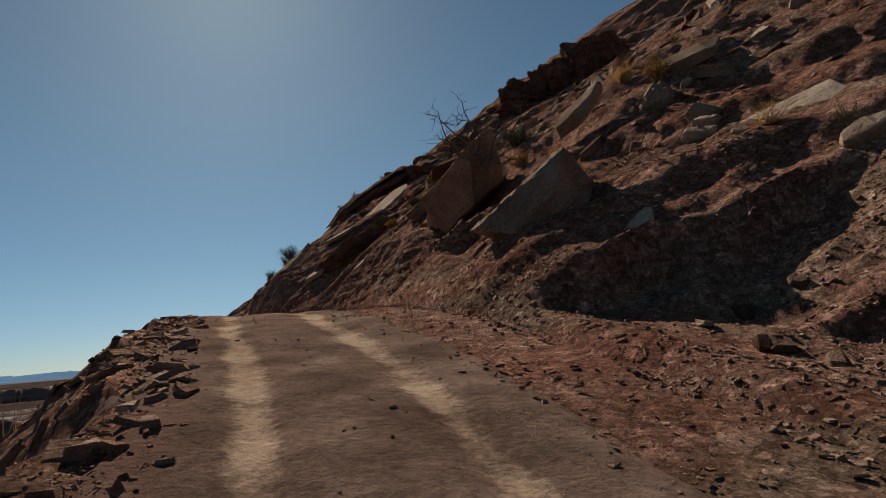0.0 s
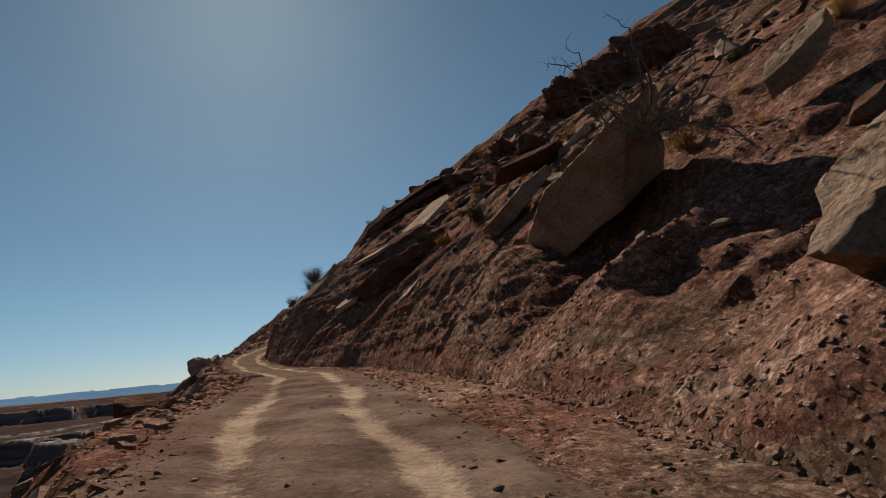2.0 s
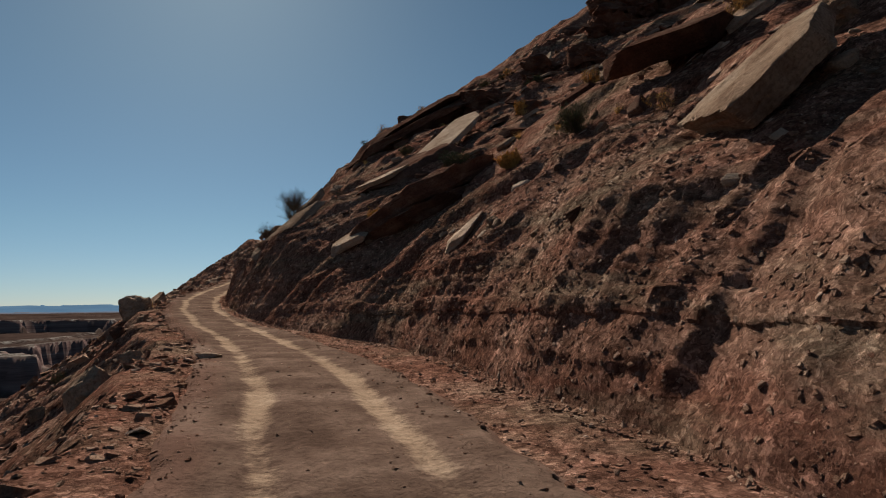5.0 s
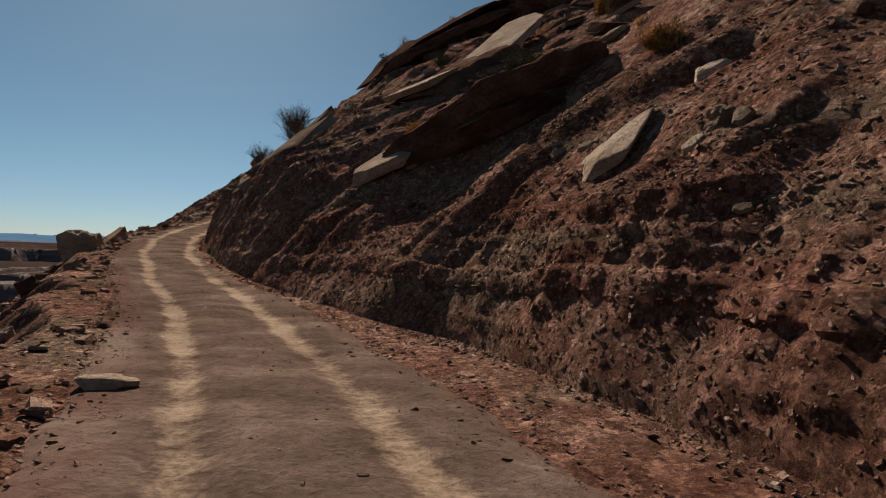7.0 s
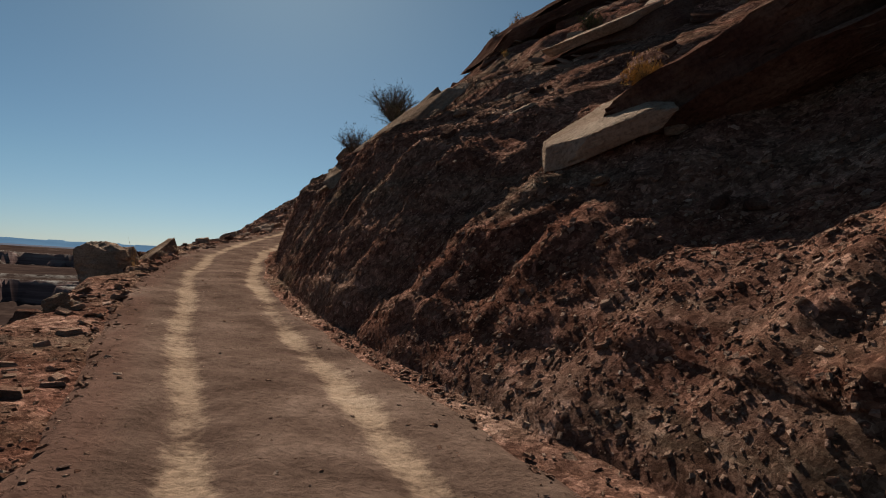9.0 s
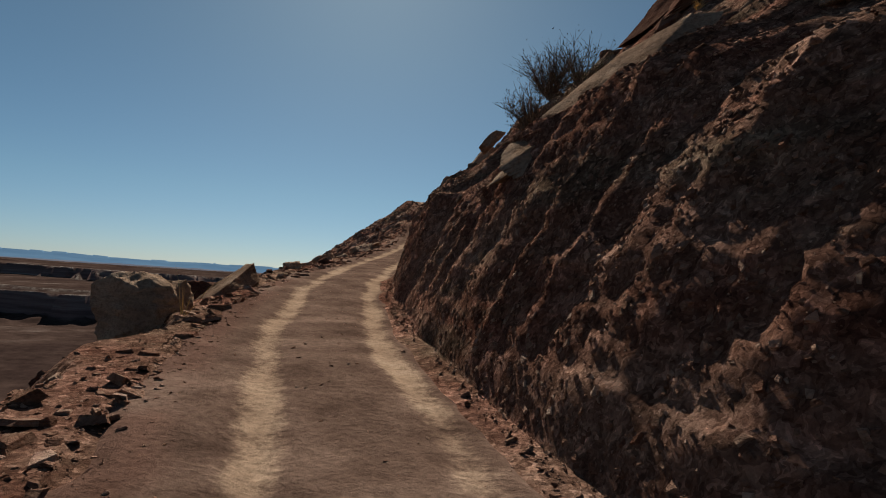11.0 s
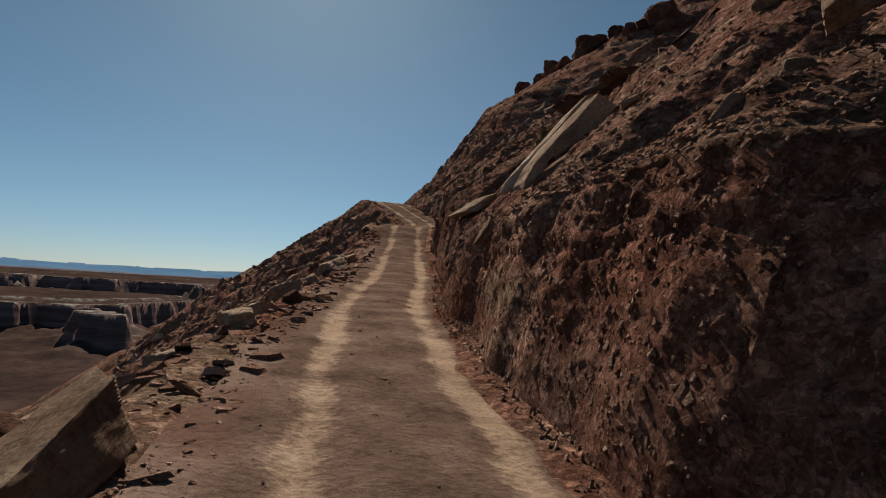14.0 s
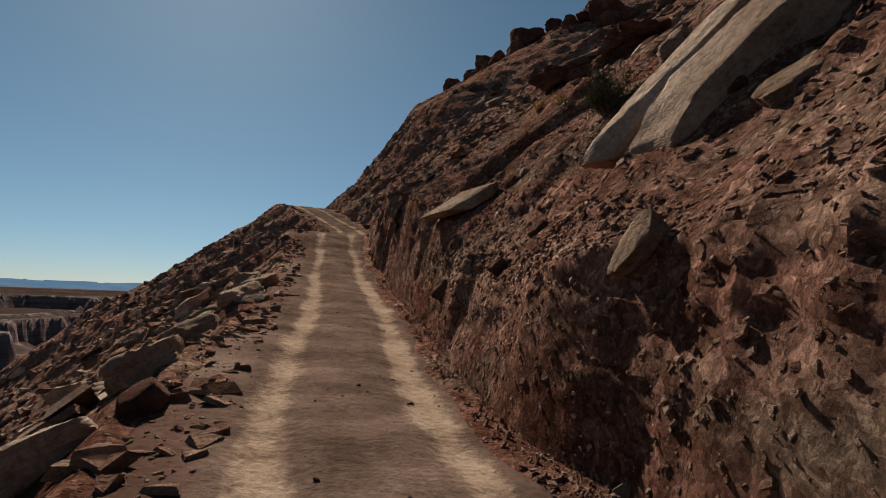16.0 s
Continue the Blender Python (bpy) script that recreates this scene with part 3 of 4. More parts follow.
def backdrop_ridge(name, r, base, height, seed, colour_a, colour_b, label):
    # air haze of the distance is painted into the ridge's blue-grey colour
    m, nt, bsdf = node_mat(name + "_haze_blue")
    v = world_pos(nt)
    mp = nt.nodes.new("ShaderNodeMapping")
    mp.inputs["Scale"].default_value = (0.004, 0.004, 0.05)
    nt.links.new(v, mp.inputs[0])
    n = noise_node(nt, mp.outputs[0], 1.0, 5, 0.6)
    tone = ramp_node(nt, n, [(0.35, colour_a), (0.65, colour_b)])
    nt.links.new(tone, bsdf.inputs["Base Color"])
    # faint glow in the same tone stands in for haze light; no lamp
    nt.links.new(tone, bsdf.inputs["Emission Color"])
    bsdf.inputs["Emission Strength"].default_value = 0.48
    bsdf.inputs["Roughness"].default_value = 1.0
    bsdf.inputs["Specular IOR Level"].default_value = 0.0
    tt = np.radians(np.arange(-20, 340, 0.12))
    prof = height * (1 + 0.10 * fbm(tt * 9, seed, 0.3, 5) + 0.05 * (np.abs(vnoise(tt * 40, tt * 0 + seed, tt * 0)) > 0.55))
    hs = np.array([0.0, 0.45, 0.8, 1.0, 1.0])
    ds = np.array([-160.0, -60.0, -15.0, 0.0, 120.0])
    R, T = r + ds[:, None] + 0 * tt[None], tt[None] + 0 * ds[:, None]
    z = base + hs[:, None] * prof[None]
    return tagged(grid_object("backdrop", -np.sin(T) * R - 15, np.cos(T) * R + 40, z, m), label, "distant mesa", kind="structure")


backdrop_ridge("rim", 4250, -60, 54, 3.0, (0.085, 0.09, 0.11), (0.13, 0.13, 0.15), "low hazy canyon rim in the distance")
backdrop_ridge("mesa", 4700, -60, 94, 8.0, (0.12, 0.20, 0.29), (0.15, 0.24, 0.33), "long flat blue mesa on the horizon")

# ---- rocks ----
def part(name, bm, material, parent, label=""):
    me = bpy.data.meshes.new(name)
    bm.to_mesh(me)
    bm.free()
    me.materials.append(material)
    ob = new(name, me)
    ob.parent = parent
    return tagged(ob, label)


def rock_mesh(name, seed, size, detail=4, slab=False, cuts=9, rough=0.05, material=None, bed=0.0):
    """A broken block: a ball of rays stopped by random planes, with worn edges and a rough skin."""
    rng = np.random.RandomState(seed)
    bm = bmesh.new()
    bmesh.ops.create_icosphere(bm, subdivisions=detail, radius=1.0)
    d = np.array([v.co for v in bm.verts])
    planes = [((0, 0, 1), 1.0), ((0, 0, -1), 1.0)]
    for k in range(cuts):
        an = 2 * math.pi * (k + 0.6 * rng.rand()) / cuts
        tilt = rng.uniform(-0.25, 0.25) if slab else rng.uniform(-0.6, 0.6)
        n = np.array((math.cos(an), math.sin(an), tilt))
        planes.append((n / np.linalg.norm(n), rng.uniform(0.72, 1.0)))
    for k in range(2 if slab else 5):
        n = rng.normal(size=3)
        n[2] = abs(n[2]) * (1.2 if slab else 0.8)
        planes.append((n / np.linalg.norm(n), rng.uniform(0.85, 1.05)))
    size = np.array(size, float) / 2
    rad = np.full(len(d), 1e9)
    for n, dist in planes:
        c = d @ np.array(n)
        r = np.where(c > 1e-4, dist / np.maximum(c, 1e-4), 1e9)
        rad = np.minimum(rad, r)
    co = d * np.minimum(rad, 1.9)[:, None] * size
    s = 1.2 / max(size.mean(), 0.1)
    o = seed * 3.17
    big = fbm(co[:, 0] * s * 0.8 + o, co[:, 1] * s * 0.8, co[:, 2] * s * 0.8, 3)
    fin = fbm(co[:, 0] * s * 3 + o, co[:, 1] * s * 3, co[:, 2] * s * 5, 4)
    amp = rough * size.min()
    co = co + d * (amp * (1.6 * big + 0.9 * fin))[:, None]
    if bed:
        q = np.mod(co[:, 2] / bed + 0.25 * big, 1.0)
        co[:, :2] *= (1 - 0.035 * sstep(0.75, 0.95, q))[:, None]
    me = bpy.data.meshes.new(name)
    for v, c in zip(bm.verts, co):
        v.co = c
    for f in bm.faces:
        f.smooth = True
    bm.to_mesh(me)
    bm.free()
    me.set_sharp_from_angle(angle=radians(38))
    if material:
        me.materials.append(material)
    return me


def slope_turn(x, y, spin, lean=(0, 0)):
    """A turn that lays a thing's top along the ground."""
    n = ground_normal(x, y, 0.8)
    q = Vector((0, 0, 1)).rotation_difference(n).to_matrix().to_4x4()
    return q @ pose(0, 0, 0, lean[0], lean[1], spin)


def ledge(name, label, at, size, turn, seed, material, beds=3, cuts=7, rough=0.1, category="ledge"):
    """A ledge of several beds, one upon the other, each with its own broken outline."""
    r = random.Random(seed)
    base = new(name)
    base.matrix_world = pose(*at, *turn)
    tagged(base, label, category, "ledges in the slope")
    h = size[2] / beds
    for k in range(beds):
        s = r.uniform(0.88, 1.02)
        me = rock_mesh("bed", seed * 7 + k, (size[0] * s, size[1] * r.uniform(0.9, 1.02), h * r.uniform(1.1, 1.35)), 5 if size[0] > 4 else 4, True, cuts, rough * 2.2, material, 0.0)
        ob = new("bed", me)
        ob.parent = base
        ob.matrix_basis = pose(r.uniform(-0.04, 0.04) * size[0], r.uniform(-0.04, 0.04) * size[1], (k + 0.5) * h - size[2] / 2, r.uniform(-2, 2), r.uniform(-2, 2), r.uniform(-12, 12))
        tagged(ob, "")
    return base


# large named blocks: label, centre, size, turn (degrees), seed, slab, material
def block(name, label, at, size, turn, seed, slab, material, detail=5, cuts=8, rough=0.05, bed=0.0, category="boulder"):
    ob = new(name, rock_mesh(name, seed, size, detail, slab, cuts, rough, material, bed))
    if float(ae_of(at[0], at[1])[1]) < 0:
        at = (at[0], at[1], min(at[2], float(ground_z(at[0], at[1])) + 0.3 * size[2]))
    ob.matrix_world = pose(*at, *turn)
    return tagged(ob, label, category, "boulders on the slope")


# ---- bedrock ledges and great blocks along the cut ----
TAN, RED, PALE = m_tan, m_red, m_pale


def laid_matrix(at, along, normal):
    n, a = Vector(normal).normalized(), Vector(along)
    x = (a - n * a.dot(n)).normalized()
    y = n.cross(x)
    return Matrix.Translation(at) @ Matrix((x, y, n)).transposed().to_4x4()


def laid(name, label, at, along, normal, size, seed, material, cuts=6, rough=0.06, detail=5, slab=True, bed=0.0, category="rock slab"):
    """A block or slab whose long side runs along one way and whose top faces another."""
    detail = min(detail, 4) if max(size) < 1.6 else detail
    ob = new(name, rock_mesh(name, seed, size, detail, slab, cuts, rough, material, bed))
    ob.matrix_world = laid_matrix(at, along, normal)
    return tagged(ob, label, category, "boulders on the slope")


def laid_ledge(label, at, along, normal, size, seed, material, beds=3, cuts=7, rough=0.1, name="rock_ledge", category="ledge"):
    base = ledge(name, label, at, size, (0, 0, 0), seed, material, beds, cuts, rough, category)
    base.matrix_world = laid_matrix(at, along, normal)
    return base


def cracked_slab(label, at, along, normal, size, seed, material):
    """A long slab with a thinner plate split off along one side, an open crack between."""
    base = new("rock_slab")
    base.matrix_world = laid_matrix(at, along, normal)
    tagged(base, label, "rock slab", "boulders on the slope")
    l, w, h = size
    for k, (length, width, height, x, y, z, spin) in enumerate(((1.0, 0.68, 1.0, 0.0, -0.19, 0.0, 0), (0.8, 0.34, 0.9, -0.06, 0.33, 0.02, 2.5))):
        ob = new("plate", rock_mesh("plate", seed + 3 * k, (l * length * 1.1, w * width * 1.1, h * height), 5, True, 6, 0.07, material))
        ob.parent = base
        ob.matrix_basis = pose(x * l, y * w, z, 0, 0, spin)
        tagged(ob, "")
    return base


# beside the first bend
laid("boulder", "large rough tan boulder propped over the bank", (2.55, 13.75, 2.9), (2.17, 2.0, 1.84), (-0.6, -0.1, 0.79), (3.6, 1.8, 1.4), 3, TAN, 7, 0.07, 6, category="boulder")
laid("boulder", "dark red boulder leaning out of the bank", (4.2, 12.6, 2.0), (0.9, 0.6, 0.5), (-0.3, -0.6, 0.7), (2.2, 1.6, 1.1), 4, RED, 7, 0.10, 5, False, category="boulder")
laid("boulder", "huge tan block tilted over an undercut bank", (1.15, 23.5, 5.45), (-0.9, 7.2, 0.7), (-0.60, -0.04, 0.80), (7.4, 3.2, 1.5), 5, TAN, 6, 0.05, 6, category="boulder")
laid("boulder", "long tan slab leaning against a huge block", (-0.1, 28.3, 6.65), (1.7, 0.6, 1.75), (-0.70, -0.12, 0.70), (3.1, 2.0, 0.55), 6, TAN, 5, 0.08)
laid("boulder", "brown flat-topped slab on the slope", (1.9, 36.6, 10.75), (3.2, -2.0, 0.7), (-0.36, -0.30, 0.88), (4.2, 2.6, 0.8), 7, RED, 6, 0.07)
laid("flat_rock", "pale white slab catching the sun", (3.6, 35.2, 11.15), (1.6, -0.2, 0.75), (-0.64, -0.3, 0.70), (1.9, 1.1, 0.22), 8, PALE, 5, 0.06)
laid("flat_rock", "pale triangular slab on the talus slope", (7.4, 12.6, 4.1), (1.0, -0.35, 0.35), (-0.48, -0.42, 0.77), (2.8, 1.5, 0.25), 9, PALE, 4, 0.05)
laid("boulder", "pitted brown block high on the talus", (6.9, 17.8, 6.5), (0.4, 0.3, 1.0), (-0.6, -0.6, 0.3), (1.5, 1.1, 1.0), 91, TAN, 7, 0.16, 5, False, category="boulder")
laid("flat_rock", "red slab leaning above a boulder", (5.0, 19.7, 7.25), (1.3, 0.2, 1.2), (-0.6, -0.4, 0.6), (1.9, 1.0, 0.4), 92, TAN, 6, 0.1)
laid("flat_rock", "tan slab high on the talus", (10.3, 18.6, 8.45), (1.2, 0.6, 0.5), (-0.6, -0.3, 0.74), (1.9, 1.3, 0.35), 93, PALE, 5, 0.08)
laid("boulder", "small pale rock beside a boulder", (4.75, 13.7, 3.25), (1, 0, 0.3), (-0.3, -0.5, 0.8), (0.5, 0.4, 0.35), 94, PALE, 6, 0.08, 4, False, category="boulder")
laid("flat_rock", "broken pale slab on top of the bank", (3.45, 10.7, 1.65), (1.0, 0.3, 0.3), (-0.6, -0.3, 0.74), (1.05, 0.55, 0.25), 95, PALE, 6, 0.1, 4)
laid("flat_rock", "sunlit tan slab lying under the huge block", (0.95, 18.35, 3.2), (0.9, -0.1, 0.55), (-0.5, -0.35, 0.79), (1.1, 0.65, 0.3), 97, TAN, 5, 0.08, 4)
# middle stretch
laid("flat_rock", "tan square slab under a dark ledge", (-8.45, 44.5, 5.8), (1.4, -1.2, 0.0), (-0.52, -0.30, 0.80), (2.0, 2.1, 0.3), 10, PALE, 5, 0.06)
laid_ledge("massive dark red ledge overhanging the bank", (-5.1, 44.2, 6.75), (3.4, 0.0, 1.8), (-0.46, 0.02, 0.88), (6.4, 4.4, 1.7), 11, RED, 3, 7, 0.12)
laid_ledge("broken tan slab with a sharp tip over the bank", (-12.8, 52.8, 7.15), (3.8, 1.6, 3.0), (-0.48, -0.42, 0.77), (5.0, 2.0, 0.42), 12, TAN, 2, 5, 0.08, "rock_slab", "rock slab")
laid_ledge("dark red bed under a broken tan slab", (-12.0, 53.6, 6.35), (3.8, 1.4, 2.6), (-0.40, -0.40, 0.82), (4.4, 3.4, 1.1), 13, RED, 3)
laid_ledge("great dark ledge jutting from the skyline", (-5.9, 68.4, 17.1), (5.6, 0.9, 3.9), (-0.50, -0.20, 0.84), (13.0, 10.0, 1.9), 14, RED, 3, 6, 0.10)
laid_ledge("dark ledge with sunlit broken top", (-5.9, 51.6, 9.7), (3.3, -0.6, 1.9), (-0.42, -0.30, 0.86), (6.6, 5.0, 1.5), 15, RED, 3)
laid("flat_rock", "large pale plate lying on a dark ledge", (-3.55, 54.95, 13.2), (3.0, 6.4, 3.7), (-0.45, -0.38, 0.81), (7.2, 2.9, 0.35), 16, PALE, 5, 0.08)
laid("flat_rock", "pale plate beside a larger plate", (-7.6, 50.3, 9.45), (2.6, -0.6, 1.3), (-0.42, -0.30, 0.86), (3.0, 1.3, 0.25), 98, PALE, 5, 0.09)
laid("flat_rock", "cracked pale slab on the bank", (-4.45, 36.75, 5.05), (1.0, 0.1, 0.95), (-0.66, -0.18, 0.73), (1.6, 0.9, 0.2), 18, PALE, 5, 0.08)
laid("flat_rock", "small pale slab beside a cracked slab", (-3.7, 36.35, 5.4), (0.9, -0.4, 0.3), (-0.68, -0.25, 0.69), (0.95, 0.5, 0.18), 19, PALE, 5, 0.08, 4)
laid("flat_rock", "tan slab on the crumbling bank", (-3.4, 34.3, 4.55), (0.8, -0.2, 0.3), (-0.68, -0.25, 0.69), (0.8, 0.5, 0.2), 99, PALE, 5, 0.08, 4)
laid("flat_rock", "pale slab above a cracked slab", (-2.65, 37.4, 6.55), (0.6, -0.1, 0.25), (-0.45, -0.35, 0.82), (0.65, 0.4, 0.18), 100, PALE, 5, 0.08, 4)
laid("boulder", "rounded tan rock on the slope", (-1.9, 37.6, 6.6), (0.8, 0, 0.4), (-0.5, -0.4, 0.77), (1.0, 0.6, 0.5), 101, TAN, 7, 0.08, 5, False, category="boulder")
laid("flat_rock", "small pale slab under a broad slab", (-9.65, 47.1, 6.5), (0.8, -0.4, 0.35), (-0.5, -0.25, 0.82), (0.9, 0.5, 0.2), 102, PALE, 5, 0.08, 4)
laid("flat_rock", "small tan slab fallen on the bank", (-9.4, 43.7, 4.25), (0.5, -0.3, 0.25), (-0.5, -0.4, 0.76), (0.6, 0.4, 0.2), 103, TAN, 5, 0.08, 4)
# last stretch
cracked_slab("long tan slab split lengthwise by a dark crack", (-17.1, 65.9, 7.85), (2.1, -0.7, 1.87), (-0.78, -0.24, 0.58), (3.1, 1.65, 0.45), 17, PALE)
laid("boulder", "small pale boulder at the foot of the bank", (-15.45, 54.6, 4.75), (0.3, 0.1, 0.8), (-0.7, -0.5, 0.3), (0.65, 0.4, 0.4), 20, PALE, 7, 0.06, 5, False, category="boulder")
laid("boulder", "leaning grey slab above the bank", (-18.45, 64.35, 5.85), (0.35, -0.1, 0.6), (-0.8, -0.3, 0.5), (0.56, 0.32, 0.18), 21, TAN, 6, 0.06)
laid("flat_rock", "thin tan slab over a dark hollow", (-19.0, 73.6, 7.6), (0.9, -1.2, 0.45), (-0.55, -0.25, 0.79), (1.9, 1.1, 0.25), 22, TAN, 5, 0.06)
laid("flat_rock", "tan slab leaning at the end of a ledge", (-12.9, 60.9, 10.0), (1.1, 0.6, 1.3), (-0.62, -0.40, 0.66), (2.2, 1.3, 0.4), 104, TAN, 5, 0.07)
laid_ledge("tan slab overhanging a dark hollow in the bank", (-11.3, 56.4, 8.1), (1.6, -0.9, 0.75), (-0.45, -0.22, 0.86), (2.4, 1.7, 0.5), 37, PALE, 2, 6, 0.1, "rock_slab", "rock slab")
laid_ledge("dark red bed standing out of the bank", (-13.4, 57.4, 6.6), (1.9, -0.4, 1.0), (-0.50, -0.15, 0.85), (2.4, 4.6, 0.9), 38, RED, 2, 7, 0.14)
laid("flat_rock", "tan slab half buried above the bank", (-13.6, 58.4, 8.35), (0.6, 0.2, 0.7), (-0.74, -0.20, 0.64), (0.9, 0.4, 0.18), 105, TAN, 5, 0.08, 4)
laid("flat_rock", "pale stone standing out of the talus", (-15.3, 57.8, 7.45), (0.6, -0.1, 0.5), (-0.74, -0.20, 0.64), (0.75, 0.5, 0.25), 106, TAN, 6, 0.08, 4)
laid("flat_rock", "pale slab tilted on the red talus", (-17.35, 63.2, 6.45), (0.7, -0.4, 0.5), (-0.74, -0.20, 0.64), (0.8, 0.4, 0.18), 107, PALE, 5, 0.08, 4)
laid("flat_rock", "tan plate on the talus below a long slab", (-17.0, 64.5, 7.3), (0.9, -0.5, 0.8), (-0.6, -0.3, 0.7), (0.95, 0.55, 0.22), 108, TAN, 6, 0.08, 4)
# outer edge of the road
laid("boulder", "flat-topped tan boulder on the outer road edge", (-20.2, 51.6, 2.95), (1, -0.5, 0.05), (0.05, -0.12, 0.97), (1.7, 1.4, 1.3), 23, TAN, 7, 0.08, 5, False, category="boulder")
laid("boulder", "great tan slab leaning on the outer edge", (-21.1, 55.9, 3.25), (0.7, -3.4, -0.75), (-0.62, -0.30, 0.72), (3.8, 1.25, 0.55), 24, TAN, 6, 0.07, 6)
block("boulder", "brown boulder below a leaning slab", (-22.6, 57.4, 2.8), (1.2, 1.2, 1.3), (0, 0, 50), 25, False, RED, 4, 7, 0.09)
block("boulder", "grey boulder among rocks on the road edge", (-22.4, 60.7, 3.4), (0.85, 0.75, 0.6), (0, -18, 70), 27, False, TAN, 4, 7, 0.07)
block("boulder", "dark rock on the outer mound", (-9.8, 19.1, float(ground_z(-9.8, 19.1)) + 0.1), (0.9, 0.7, 0.8), (0, 20, 10), 29, False, RED, 4, 7, 0.07)
block("boulder", "dark rock beside another on the mound", (-8.9, 18.4, float(ground_z(-8.9, 18.4)) + 0.1), (1.1, 0.7, 0.7), (0, 0, 40), 30, False, RED, 4, 7, 0.07)
block("boulder", "dark boulder below the road edge", (-10.2, 23.6, float(ground_z(-10.2, 23.6)) + 0.2), (1.4, 1.3, 1.1), (10, 10, 0), 31, False, RED, 4, 7, 0.08)
block("boulder", "dark red boulder low on the outer bank", (-10.4, 29.0, 1.3), (0.9, 1.0, 0.8), (0, 0, 20), 32, False, RED, 4, 7, 0.08)
laid("flat_rock", "small dark rock on the gravel shoulder", (-12.2, 36.8, 1.85), (0.6, 0.2, 0), (0.1, 0, 1), (0.55, 0.4, 0.35), 33, RED, 6, 0.06, 4, False, category="boulder")
laid("flat_rock", "flat pale stone set in the gravel shoulder", (-10.5, 33.2, float(ground_z(-10.5, 33.2)) + 0.03), (1, 0.1, 0), (0.05, 0, 1), (0.62, 0.38, 0.12), 109, PALE, 6, 0.08, 4)
for k, (a, e, w) in enumerate(((40.5, -3.5, 0.4), (43.5, -3.7, 0.6), (46.2, -3.6, 0.6), (48.0, -3.3, 0.45), (50.2, -3.6, 0.9), (52.6, -3.4, 0.6), (36.5, -3.2, 0.6), (54.2, -3.2, 0.55), (57.0, -3.0, 0.5), (33.5, -3.7, 0.8))):
    x, y = (float(v) for v in xy_of(a, e))
    block("boulder", "dark red rock on the outer road edge", (x, y, float(ground_z(x, y)) + 0.2 * w), (w, w * 0.85, w * 0.8), (7 * k - 30, 11 * k - 50, 37 * k), 140 + k, False, RED if k % 3 else TAN, 4, 7, 0.08)
for k, (x, y, w, l, h, tilt, spin) in enumerate(((-23.05, 65.2, 0.8, 1.8, 0.36, -28, 6), (-23.4, 68.0, 0.9, 1.9, 0.42, -26, 10), (-24.2, 70.6, 0.9, 2.4, 0.45, -28, 14), (-24.1, 75.0, 1.0, 2.6, 0.5, -24, 18),
                                                 (-24.5, 78.6, 0.9, 2.2, 0.45, -24, 24), (-24.4, 64.4, 1.2, 2.0, 0.5, -32, 0), (-25.9, 69.4, 1.1, 2.2, 0.5, -30, 10), (-26.4, 80.6, 1.3, 3.0, 0.5, -28, 14),
                                                 (-27.4, 76.0, 1.3, 2.4, 0.5, -30, 20), (-29.5, 88.0, 1.8, 3.0, 0.6, -30, 16), (-22.3, 62.3, 0.7, 1.0, 0.5, -20, 10))):
    block("flat_rock", "tan slab sliding down the outer slope" if k % 2 else "sunlit tan slab with broken ends below the road", (x, y, float(ground_z(x, y)) + 0.3 * h), (w, l, h), (-3, tilt, spin), 70 + k, True, PALE if k % 3 == 0 else TAN, 4, 5, 0.09, 0.3, category="rock slab")
tr0 = np.random.RandomState(31)
# dark knobs on the skyline
knobs = [(170, 15.5, 4.0), (160, 16.5, 3.4), (151, 17.3, 3.2), (143, 19.2, 3.6), (136, 22.0, 3.6), (128, 24.5, 4.2), (118, 28, 4.0), (108, 31, 4.0)]
knobs += [(a + tr0.uniform(-2, 2), float(np.interp(a, (106, 118, 128, 136, 151, 172), (31, 28, 24.5, 22, 17.3, 15.3))) + tr0.uniform(-2.0, 1.0), tr0.uniform(1.6, 3.4)) for a in np.linspace(106, 174, 22)]
for k, (a, e, s) in enumerate(knobs):
    x, y = (float(v) for v in xy_of(a, e))
    block("boulder", "dark red bluff standing on the skyline", (x, y, float(ground_z(x, y)) + 0.05 * s), (s, s * 1.1, s * 0.8), (0, -10, 15 + 23 * k), 60 + k, False, RED, 4, 7, 0.1, category="bluff")

for k in range(16):
    a, e = tr0.uniform(62, 118), tr0.uniform(0.6, 7)
    x, y = (float(v) for v in xy_of(a, float(np.interp(a, SIDE_A, SIDE_C[4])) - e))
    block("flat_rock", "tan slab lying on the outer slope", (x, y, float(ground_z(x, y)) + 0.08), (tr0.uniform(0.7, 1.6), tr0.uniform(1.2, 3.0), tr0.uniform(0.3, 0.6)), (tr0.uniform(-8, 4), -tr0.uniform(14, 32), tr0.uniform(0, 30)), 110 + k, True, TAN if k % 3 else PALE, 4, 5, 0.09, 0.3, category="rock slab")
for k, (x, y, s) in enumerate(((-14.1, 84.1, 2.2), (-13.1, 79.2, 1.8), (-0.1, 64.1, 3.0), (4.3, 66.7, 3.2), (5.3, 59.3, 2.6), (11.6, 70.0, 6.0), (15.4, 70.6, 5.2), (18.2, 71.0, 5.0), (21.4, 71.6, 6.0))):
    ledge("rock_ledge", "small dark red ledge breaking the skyline", (x, y, float(ground_z(x, y)) - 0.08 * s), (s * 1.15, s * 1.4, s * 0.75), (0, -14, 10 + 31 * k), 90 + k, RED, 2, 6, 0.16)


